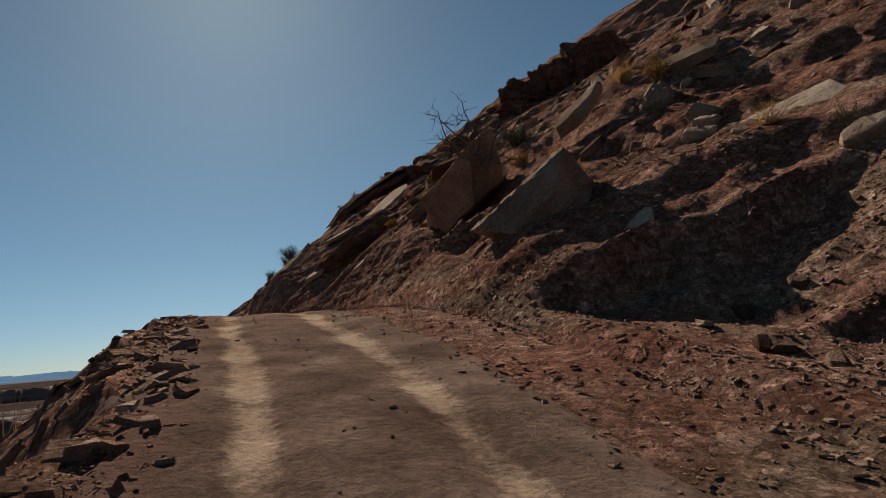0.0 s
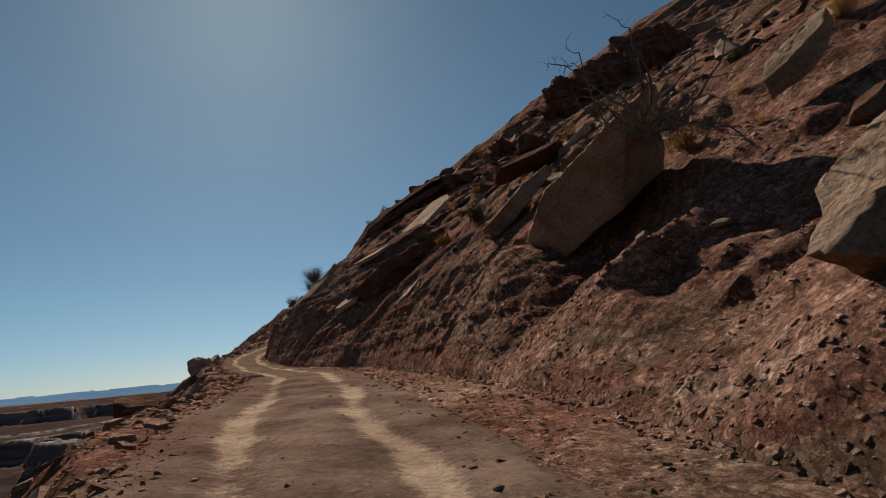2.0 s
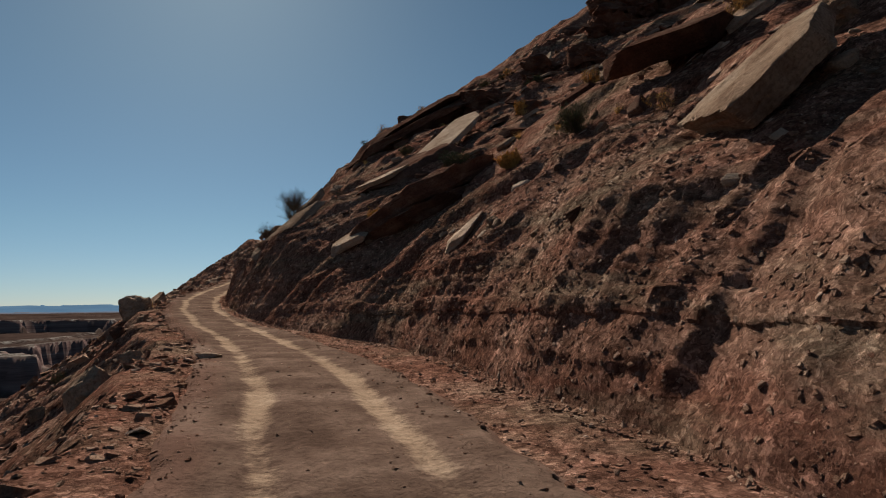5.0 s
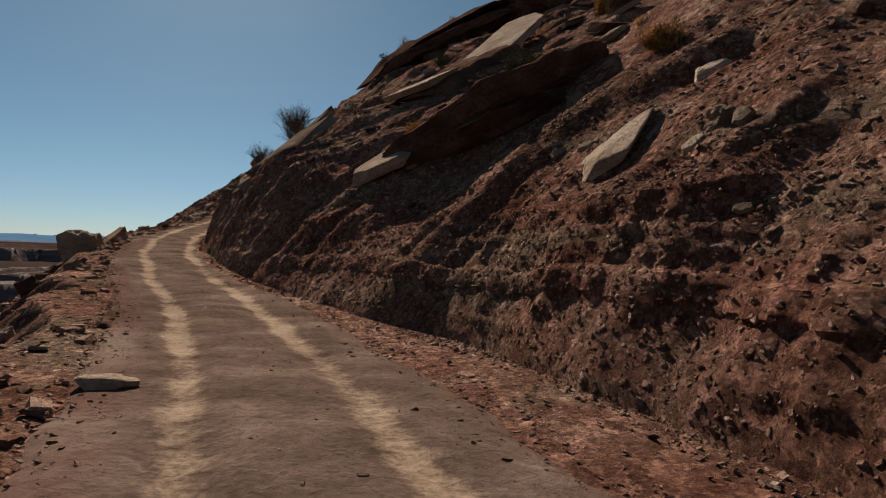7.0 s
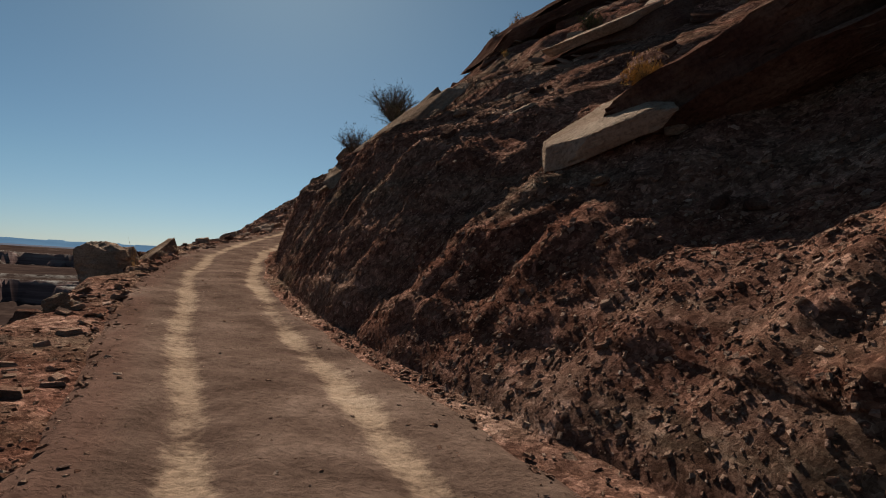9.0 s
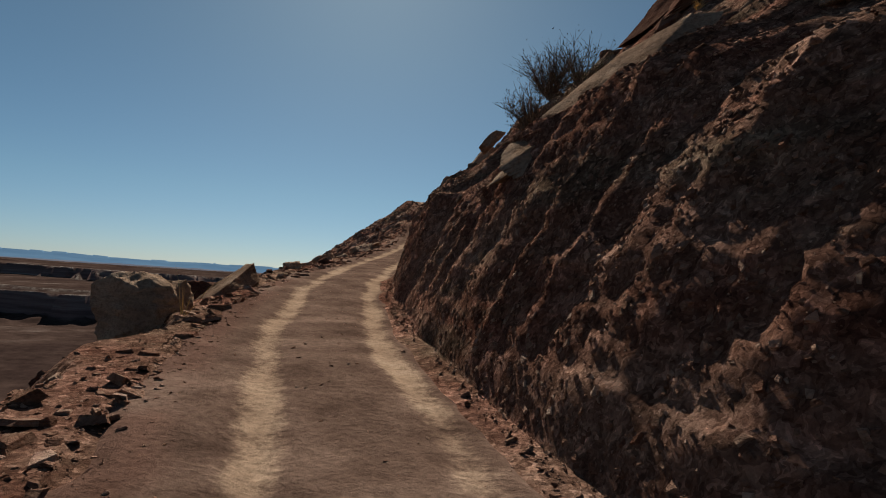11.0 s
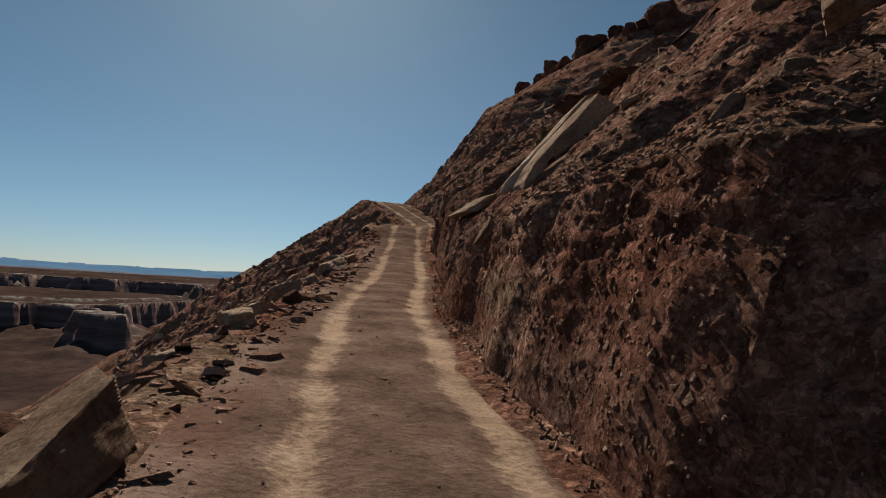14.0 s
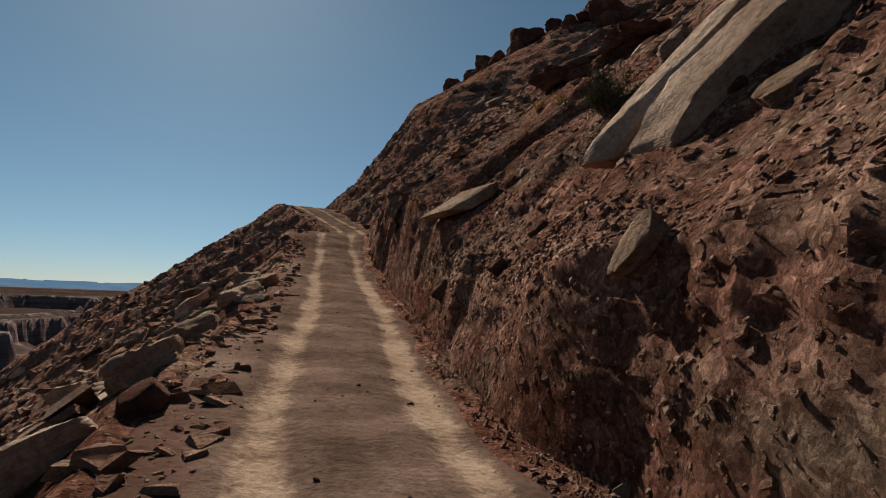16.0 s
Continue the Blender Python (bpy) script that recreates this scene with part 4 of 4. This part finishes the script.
# ---- plants ----
m_twig = plain_material("dry_twigs", (0.10, 0.075, 0.055), (0.19, 0.15, 0.115))
m_bark = plain_material("weathered_dead_wood", (0.09, 0.068, 0.054), (0.19, 0.148, 0.118), 9.0)
m_gold = plain_material("golden_dry_brush", (0.34, 0.19, 0.06), (0.50, 0.31, 0.11))
m_straw = plain_material("straw_grass", (0.46, 0.30, 0.12), (0.62, 0.44, 0.20))
m_olive = plain_material("olive_brush_leaf", (0.07, 0.075, 0.04), (0.13, 0.12, 0.06))


def tube(bm, pts, r0, r1, sides=4):
    """A tapered twig along the points."""
    rings = []
    for i, p in enumerate(pts):
        d = (pts[min(i + 1, len(pts) - 1)] - pts[max(i - 1, 0)]).normalized()
        u = d.orthogonal().normalized()
        v = d.cross(u)
        r = r0 + (r1 - r0) * i / (len(pts) - 1)
        rings.append([bm.verts.new(p + r * (math.cos(2 * math.pi * k / sides) * u + math.sin(2 * math.pi * k / sides) * v)) for k in range(sides)])
    for q0, q1 in zip(rings, rings[1:]):
        for k in range(sides):
            bm.faces.new((q0[k], q0[(k + 1) % sides], q1[(k + 1) % sides], q1[k]))


def wander(r, start, way, length, n=5, bend=0.25, lift=0.0):
    pts, p, d = [start.copy()], start.copy(), way.normalized()
    for _ in range(n):
        d = (d + Vector((r.gauss(0, bend), r.gauss(0, bend), r.gauss(0, bend) + lift))).normalized()
        p = p + d * (length / n)
        pts.append(p.copy())
    return pts


def shrub(name, label, at, height, width, stems, twigs, leaf_mat, leaves, seed, leaf=0.03, category="shrub"):
    r = random.Random(seed)
    base = new(name)
    base.location = at
    tagged(base, label, category, "shrubs on the slope")
    bm = bmesh.new()
    tips = []
    for k in range(stems):
        an = 2 * math.pi * r.random()
        out = r.uniform(0.15, 1.0)
        way = Vector((math.cos(an) * out * width / height, math.sin(an) * out * width / height, 1.0))
        L = height * r.uniform(0.6, 1.05)
        pts = wander(r, Vector((0, 0, -0.05)), way, L, 5, 0.16)
        tube(bm, pts, 0.012 * height, 0.003 * height, 3)
        for _ in range(twigs):
            i = r.randint(1, 4)
            q = wander(r, pts[i], (pts[i + 1] - pts[i]).normalized() + Vector((r.gauss(0, .6), r.gauss(0, .6), r.gauss(0.2, .4))), L * r.uniform(0.2, 0.45), 3, 0.2)
            tube(bm, q, 0.005 * height, 0.0015 * height, 3)
            tips += q[1:]
        tips += pts[3:]
    part("branchwork", bm, m_twig, base)
    if leaves:
        bm = bmesh.new()
        for _ in range(leaves):
            p = r.choice(tips) + Vector((r.gauss(0, 1), r.gauss(0, 1), r.gauss(0, 1))) * height * 0.05
            d = Vector((r.gauss(0, .5), r.gauss(0, .5), r.gauss(0.7, .5))).normalized()
            u = d.orthogonal().normalized() * leaf * 0.28
            L = leaf * r.uniform(0.7, 1.6)
            v = [bm.verts.new(q) for q in (p - u, p + u, p + d * L)]
            bm.faces.new(v)
        part("foliage", bm, leaf_mat, base)
    return base


def tuft(name, label, at, height, width, blades, mat, seed):
    r = random.Random(seed)
    base = new(name)
    base.location = at
    tagged(base, label, "grass", "tufts of dry grass")
    bm = bmesh.new()
    for _ in range(blades):
        an = 2 * math.pi * r.random()
        out = abs(r.gauss(0, 0.55))
        d = Vector((math.cos(an) * out, math.sin(an) * out, 1)).normalized()
        p = Vector((math.cos(an), math.sin(an), 0)) * width * 0.25 * r.random() - Vector((0, 0, 0.04))
        L = height * r.uniform(0.5, 1.05)
        u = d.orthogonal().normalized() * 0.006
        m1 = p + d * L * 0.55
        tip = p + d * L + Vector((d.x, d.y, -0.35)) * L * 0.3
        v = [bm.verts.new(q) for q in (p - u, p + u, m1 + u * 0.8, m1 - u * 0.8, tip)]
        bm.faces.new((v[0], v[1], v[2], v[3]))
        bm.faces.new((v[3], v[2], v[4]))
    part("grass_body", bm, mat, base)
    return base


def on_ground(x, y, lift=0.0):
    return (x, y, float(ground_z(x, y)) + lift)


def dead_tree(at, seed):
    r = random.Random(seed)
    base = new("dead_tree")
    base.location = at
    tagged(base, "bare twisted dead juniper rooted among boulders", "tree")
    bm = bmesh.new()
    trunk = wander(r, Vector((0, 0, -0.2)), Vector((-0.6, -0.2, 1)), 0.7, 6, 0.18)
    tube(bm, trunk, 0.085, 0.05, 7)
    part("trunk", bm, m_bark, base)
    for k in range(14):
        bm = bmesh.new()
        i = r.randint(1, 6)
        an = 2 * math.pi * k / 14 + r.uniform(-0.4, 0.4)
        way = Vector((math.cos(an), math.sin(an), r.uniform(-0.15, 0.4)))
        limb = wander(r, trunk[i], way, r.uniform(1.2, 2.5), 6, 0.28, 0.03)
        tube(bm, limb, 0.034, 0.010, 5)
        for _ in range(9):
            j = r.randint(2, 6)
            q = wander(r, limb[j], Vector((r.gauss(0, 1), r.gauss(0, 1), r.gauss(0.4, .6))), r.uniform(0.3, 0.7), 4, 0.3)
            tube(bm, q, 0.012, 0.003, 3)
            for _ in range(3):
                q2 = wander(r, q[r.randint(1, 4)], Vector((r.gauss(0, 1), r.gauss(0, 1), r.gauss(0.3, .6))), r.uniform(0.12, 0.3), 3, 0.3)
                tube(bm, q2, 0.005, 0.002, 3)
        part("limb", bm, m_bark, base)
    return base


dead_tree((1.75, 19.2, 5.45), 4)
shrub("shrub", "bare grey twiggy shrub on a broken slab", (-14.0, 60.3, 9.3), 1.5, 1.5, 70, 14, m_twig, 900, 1, 0.05)
shrub("shrub", "bare grey twiggy shrub at a slab's tip", (-14.1, 54.0, 6.7), 1.0, 1.1, 60, 12, m_twig, 700, 2, 0.05)
shrub("shrub", "twiggy shrub on the skyline", (-13.2, 55.4, 8.0), 1.2, 1.2, 34, 8, m_olive, 500, 3, 0.05)
shrub("brush", "golden dry brush on the talus", on_ground(-2.6, 39.7), 0.55, 0.9, 60, 7, m_gold, 3600, 5, 0.09)
shrub("brush", "golden dry brush above a ledge", on_ground(0.1, 53.4), 0.8, 1.2, 60, 7, m_gold, 3000, 6, 0.09)
shrub("brush", "rust-brown brush beside a dark ledge", on_ground(-7.6, 45.6), 0.6, 0.5, 40, 6, m_gold, 1400, 7, 0.07)
shrub("brush", "olive brush on the slope", on_ground(-0.8, 37.6), 1.1, 1.5, 50, 7, m_olive, 3400, 8, 0.06)
shrub("brush", "olive brush under a long slab", on_ground(-16.9, 70.2), 0.9, 1.1, 44, 7, m_olive, 2400, 9, 0.06)
shrub("brush", "dry brush above a huge block", on_ground(3.6, 24.5), 1.0, 1.4, 44, 7, m_olive, 2200, 10, 0.06)
shrub("shrub", "bare twiggy shrub high on the slope", on_ground(-10.6, 57.8), 1.0, 1.2, 36, 8, m_twig, 0, 11)
tuft("grass_tuft", "golden grass tuft on the slope", on_ground(7.1, 21.2), 1.0, 0.7, 420, m_straw, 1)
tuft("grass_tuft", "dry grass by a pale slab", on_ground(6.75, 12.0), 0.8, 0.6, 160, m_straw, 2)
tuft("grass_tuft", "dry grass tuft on a ledge", (-8.4, 50.4, 7.4), 0.7, 0.5, 220, m_straw, 3)
tuft("grass_tuft", "dry stalks standing on the road edge", on_ground(-19.2, 51.2), 1.1, 0.3, 5, m_straw, 4)
tuft("grass_tuft", "dry stalks on the outer bank", on_ground(-6.7, 10.0), 1.0, 0.3, 8, m_straw, 5)
tr = np.random.RandomState(9)
for k in range(26):
    a, e = tr.uniform(5, 85), tr.uniform(4, 16)
    x, y = (float(v) for v in xy_of(a, float(np.interp(a, SIDE_A, SIDE_C[0])) + e))
    if k % 3:
        tuft("grass_tuft", "small tuft of dry grass on the talus", on_ground(x, y), tr.uniform(0.3, 0.55), 0.35, 90, m_straw, 20 + k)
    else:
        shrub("shrub", "small dry shrub on the talus", on_ground(x, y), tr.uniform(0.4, 0.7), 0.6, 18, 5, m_gold if k % 2 else m_olive, 400, 50 + k, 0.05)

for k in range(22):
    a, e = tr.uniform(20, 118), tr.uniform(0.3, 9)
    x, y = (float(v) for v in xy_of(a, float(np.interp(a, SIDE_A, SIDE_C[4])) - e))
    shrub("shrub", "small grey-green shrub on the outer slope", on_ground(x, y), tr.uniform(0.35, 0.7), tr.uniform(0.5, 0.9), 20, 6, m_olive if k % 3 else m_gold, 500, 90 + k, 0.05)

for k in range(34):
    a, e = tr.uniform(14, 90), tr.uniform(8, 30)
    x, y = (float(v) for v in xy_of(a, e))
    shrub("shrub", "dry brush high on the rocky slope", on_ground(x, y), tr.uniform(0.5, 1.0), tr.uniform(0.7, 1.3), 22, 6, m_olive if k % 2 else m_gold, 700, 130 + k, 0.08)

# ---- loose slabs on the slopes ----
rng = np.random.RandomState(5)
def hull_mesh(name, seed, size):
    """An angular broken stone: the hull of a jittered slab, edges chipped."""
    r = np.random.RandomState(seed)
    bm = bmesh.new()
    n = r.randint(4, 7)
    for z, s in ((-0.5, 0.85), (-0.1, 1.0), (0.5, 0.7)) if size[2] > 0.4 else ((-0.5, 0.92), (-0.05, 1.0), (0.5, 0.86)):
        for k in range(n):
            an = 2 * math.pi * (k + 0.7 * r.rand()) / n
            q = s * r.uniform(0.38, 0.52)
            bm.verts.new((size[0] * q * math.cos(an), size[1] * q * math.sin(an), size[2] * (z + r.uniform(-0.08, 0.08))))
    res = bmesh.ops.convex_hull(bm, input=bm.verts)
    bmesh.ops.delete(bm, geom=[g for g in res["geom_interior"] if isinstance(g, bmesh.types.BMVert)], context="VERTS")
    bmesh.ops.dissolve_limit(bm, angle_limit=radians(9), verts=bm.verts, edges=bm.edges)
    bmesh.ops.bevel(bm, geom=list(bm.edges), offset=0.018, segments=1, affect="EDGES")
    bmesh.ops.triangulate(bm, faces=[f for f in bm.faces if len(f.verts) > 4])
    me = bpy.data.meshes.new(name)
    bm.to_mesh(me)
    bm.free()
    return me


VARIANTS = []
for k in range(10):
    slab = k < 7
    size = (1.0, rng.uniform(0.55, 0.9), rng.uniform(0.14, 0.3)) if slab else (1.0, rng.uniform(0.7, 0.95), rng.uniform(0.55, 0.8))
    VARIANTS.append((slab, hull_mesh("loose_rock", 40 + k, size) if slab else rock_mesh("loose_rock", 40 + k, size, 4, False, 7, 0.14)))


def loose(a, e, size, k, mat, spin, lean, group):
    slab, me0 = VARIANTS[k]
    key = me0.name + mat.name
    me = bpy.data.meshes.get(key)
    if me is None:
        me = me0.copy()
        me.name = key
        me.materials.append(mat)
    x, y = (float(v) for v in xy_of(a, e))
    ob = new("flat_rock" if slab else "boulder", me)
    z = float(ground_z(x, y))
    ob.matrix_world = Matrix.Translation((x, y, z + size * (0.08 if slab else 0.12))) @ slope_turn(x, y, spin, lean) @ Matrix.Diagonal((size, size, size, 1))
    words = {"tan_sandstone": "tan", "red_sandstone": "dark red", "pale_sandstone": "pale"}[mat.name]
    tagged(ob, "%s sandstone %s %s" % (words, "rock lying flat" if slab else "boulder half buried", group), "rock", "loose rocks")
    return ob


for k in range(230):
    a = rng.uniform(2, 92)
    toe, be = float(np.interp(a, SIDE_A, SIDE_C[0])), float(np.interp(a, SIDE_A, SIDE_C[1]))
    e = be + abs(rng.normal()) * 5.0 - 0.4
    size = 0.25 + 0.6 * rng.rand() ** 3 * (1 + e / 10)
    mat = (m_tan, m_tan, m_red, m_pale)[rng.randint(4)]
    if e < be + 2.5:
        size = min(size, 0.42)
    bx, by = (float(v) for v in xy_of(a, e))
    if math.hypot(bx - 1.9, by - 22.6) < 3.6 or math.hypot(bx - 2.6, by - 13.8) < 1.8:
        continue
    kind = rng.randint(7) if mat is m_pale or rng.rand() < 0.5 else rng.randint(10)
    loose(a, e, size, kind, mat, rng.uniform(0, 360), (rng.uniform(-18, 18), rng.uniform(-18, 18)), "on the talus slope")
for k in range(90):
    a = rng.uniform(4, 95)
    edge = float(np.interp(a, SIDE_A, SIDE_C[4]))
    e = edge - abs(rng.normal()) * 3.0 + 0.2
    loose(a, e, 0.22 + 0.7 * rng.rand() ** 3, rng.randint(10), (m_tan, m_red, m_tan)[rng.randint(3)], rng.uniform(0, 360), (rng.uniform(-15, 15), rng.uniform(-15, 15)), "below the road edge")


# ---- shards and gravel, too many to count ----
def shards(name, a, e, size, flat, material, label, seed, wild=0.28):
    r = np.random.RandomState(seed)
    n = len(a)
    z = terrain(a, e)
    x, y = xy_of(a, e + face(a, e, z))
    x0, y0 = xy_of(a, e)
    d, s0 = 0.3, soft_z(x0, y0)
    zx = (soft_z(x0 + d, y0) - s0) / d
    zy = (soft_z(x0, y0 + d) - s0) / d
    nrm = np.stack([-zx, -zy, np.ones(n)], 1) + r.normal(size=(n, 3)) * wild
    nrm /= np.linalg.norm(nrm, axis=1)[:, None]
    t1 = np.cross(nrm, r.normal(size=(n, 3)))
    t1 /= np.linalg.norm(t1, axis=1)[:, None]
    t2 = np.cross(nrm, t1)
    corner = np.array([(i * (1 - 0.12 * k), j * (1 - 0.12 * k), k) for k in (-1, 1) for i, j in ((-1, -1), (1, -1), (1, 1), (-1, 1))], float)
    jit = (r.rand(n, 8, 3) - 0.5) * 2 * np.array((0.62, 0.62, 0.3))
    jit[:, 4:, :2] = jit[:, :4, :2] + 0.25 * jit[:, 4:, :2]
    loc = corner[None] * (1 + jit)
    loc = loc * size[:, None, None] * 0.5 * np.stack([np.ones(n), r.uniform(0.45, 0.9, n), flat * r.uniform(0.6, 1.5, n)], 1)[:, None]
    co = (np.stack([x, y, z], 1) + nrm * (size * flat * 0.12)[:, None])[:, None] + loc[..., :1] * t1[:, None] + loc[..., 1:2] * t2[:, None] + loc[..., 2:] * nrm[:, None]
    q = np.array([(4, 5, 6, 7), (0, 1, 5, 4), (1, 2, 6, 5), (2, 3, 7, 6), (3, 0, 4, 7)])
    quads = (q[None] + 8 * np.arange(n)[:, None, None]).reshape(-1, 4)
    me = bpy.data.meshes.new(name)
    me.vertices.add(n * 8)
    me.vertices.foreach_set("co", co.ravel())
    me.loops.add(quads.size)
    me.loops.foreach_set("vertex_index", quads.ravel())
    me.polygons.add(len(quads))
    me.polygons.foreach_set("loop_start", np.arange(0, quads.size, 4))
    me.update(calc_edges=True)
    me.materials.append(material)
    me.shade_flat()
    return tagged(new(name, me), label, "rubble", kind="stuff")


def clumped(n, a0, a1, lo, hi, seed, keep=0.0):
    r = np.random.RandomState(seed)
    a, u = r.uniform(a0, a1, n * 3), r.rand(n * 3)
    e = lo(a) + (hi(a) - lo(a)) * u
    k = fbm(a * 0.45, e * 0.45, seed * 1.3, 3) > keep - 0.5 * r.rand(n * 3)
    return a[k][:n], e[k][:n]


toe_f = lambda a: np.interp(a, SIDE_A, SIDE_C[0])
edge_f = lambda a: np.interp(a, SIDE_A, SIDE_C[4])
sr = np.random.RandomState(11)
a, e = clumped(76000, 0, 85, lambda a: toe_f(a) - 0.3, lambda a: toe_f(a) + 6, 21, -0.2)
shards("talus_shards", a, e, 0.016 + 0.075 * sr.rand(len(a)) ** 3.5, 0.24, m_shard, "broken flat shards of red and tan stone", 1)
a, e = clumped(17000, 0, 130, lambda a: toe_f(a) + 5, lambda a: toe_f(a) + 32, 22, 0.0)
shards("talus_shards", a, e, 0.06 + 0.45 * sr.rand(len(a)) ** 5, 0.13, m_shard, "broken stone covering the upper slope", 2)
a, e = clumped(24000, 0, 125, lambda a: edge_f(a) - 9, lambda a: edge_f(a) + 0.9, 23, -0.2)
shards("talus_shards", a, e, 0.035 + 0.26 * sr.rand(len(a)) ** 4, 0.28, m_shard, "broken stone spilling below the road edge", 3)
a, e = clumped(9000, 50, 125, lambda a: edge_f(a) - 22, lambda a: edge_f(a) - 1, 26, -0.2)
shards("talus_shards", a, e, 0.1 + 0.7 * sr.rand(len(a)) ** 3, 0.25, m_shard, "broken slabs strewn down the outer slope", 8, 0.3)
a = sr.uniform(-2, 95, 5000)
e = sr.uniform(-2.4, 2.2, 5000)
k = (np.abs(np.abs(e + 0.05) - 0.78) > 0.3) | (sr.rand(5000) < 0.12)
a, e = a[k], e[k]
shards("road_gravel", a, e, 0.01 + 0.04 * sr.rand(len(a)) ** 5, 0.35, m_shard, "loose gravel on the road", 4)
a = np.concatenate([sr.uniform(-2, 95, 3000), sr.uniform(-2, 95, 3500), sr.uniform(-2, 60, 5000), sr.uniform(-2, 60, 3500)])
u = sr.rand(8500)
e = np.concatenate([-1.45 - 0.35 * np.abs(sr.normal(size=3000)), 1.6 + 0.35 * sr.normal(size=3500),
                    -1.7 + (edge_f(a[6500:11500]) + 1.6) * u[:5000], 1.5 + (toe_f(a[11500:]) - 1.4) * u[5000:]])
shards("verge_gravel", a, e, 0.012 + 0.06 * sr.rand(len(a)) ** 6, 0.28, m_shard, "loose gravel along both road edges", 5)

for mat, seed in ((m_tan, 41), (m_red, 42)):
    a, e = clumped(420, 10, 120, lambda a: toe_f(a) + 9.5, lambda a: toe_f(a) + 34, seed, 0.0)
    shards("slope_slabs", a, e, 0.35 + 1.1 * sr.rand(len(a)) ** 2, 0.2, mat, "broken slabs strewn high on the slope", seed, 0.35)

a, e = clumped(24000, 28, 84, lambda a: toe_f(a) - 0.1, lambda a: np.interp(a, SIDE_A, SIDE_C[1]) + 0.6, 24, -0.4)
shards("bank_rubble", a, e, 0.016 + 0.045 * sr.rand(len(a)) ** 3, 0.35, m_shard, "crumbling rubble on the face of the cut", 6, 0.35)

a, e = clumped(9000, 82, 130, lambda a: toe_f(a) - 0.2, lambda a: toe_f(a) + 9, 25, -0.3)
shards("talus_shards", a, e, 0.06 + 0.5 * sr.rand(len(a)) ** 4, 0.15, m_shard, "broken stone on the slope under the crest", 7)
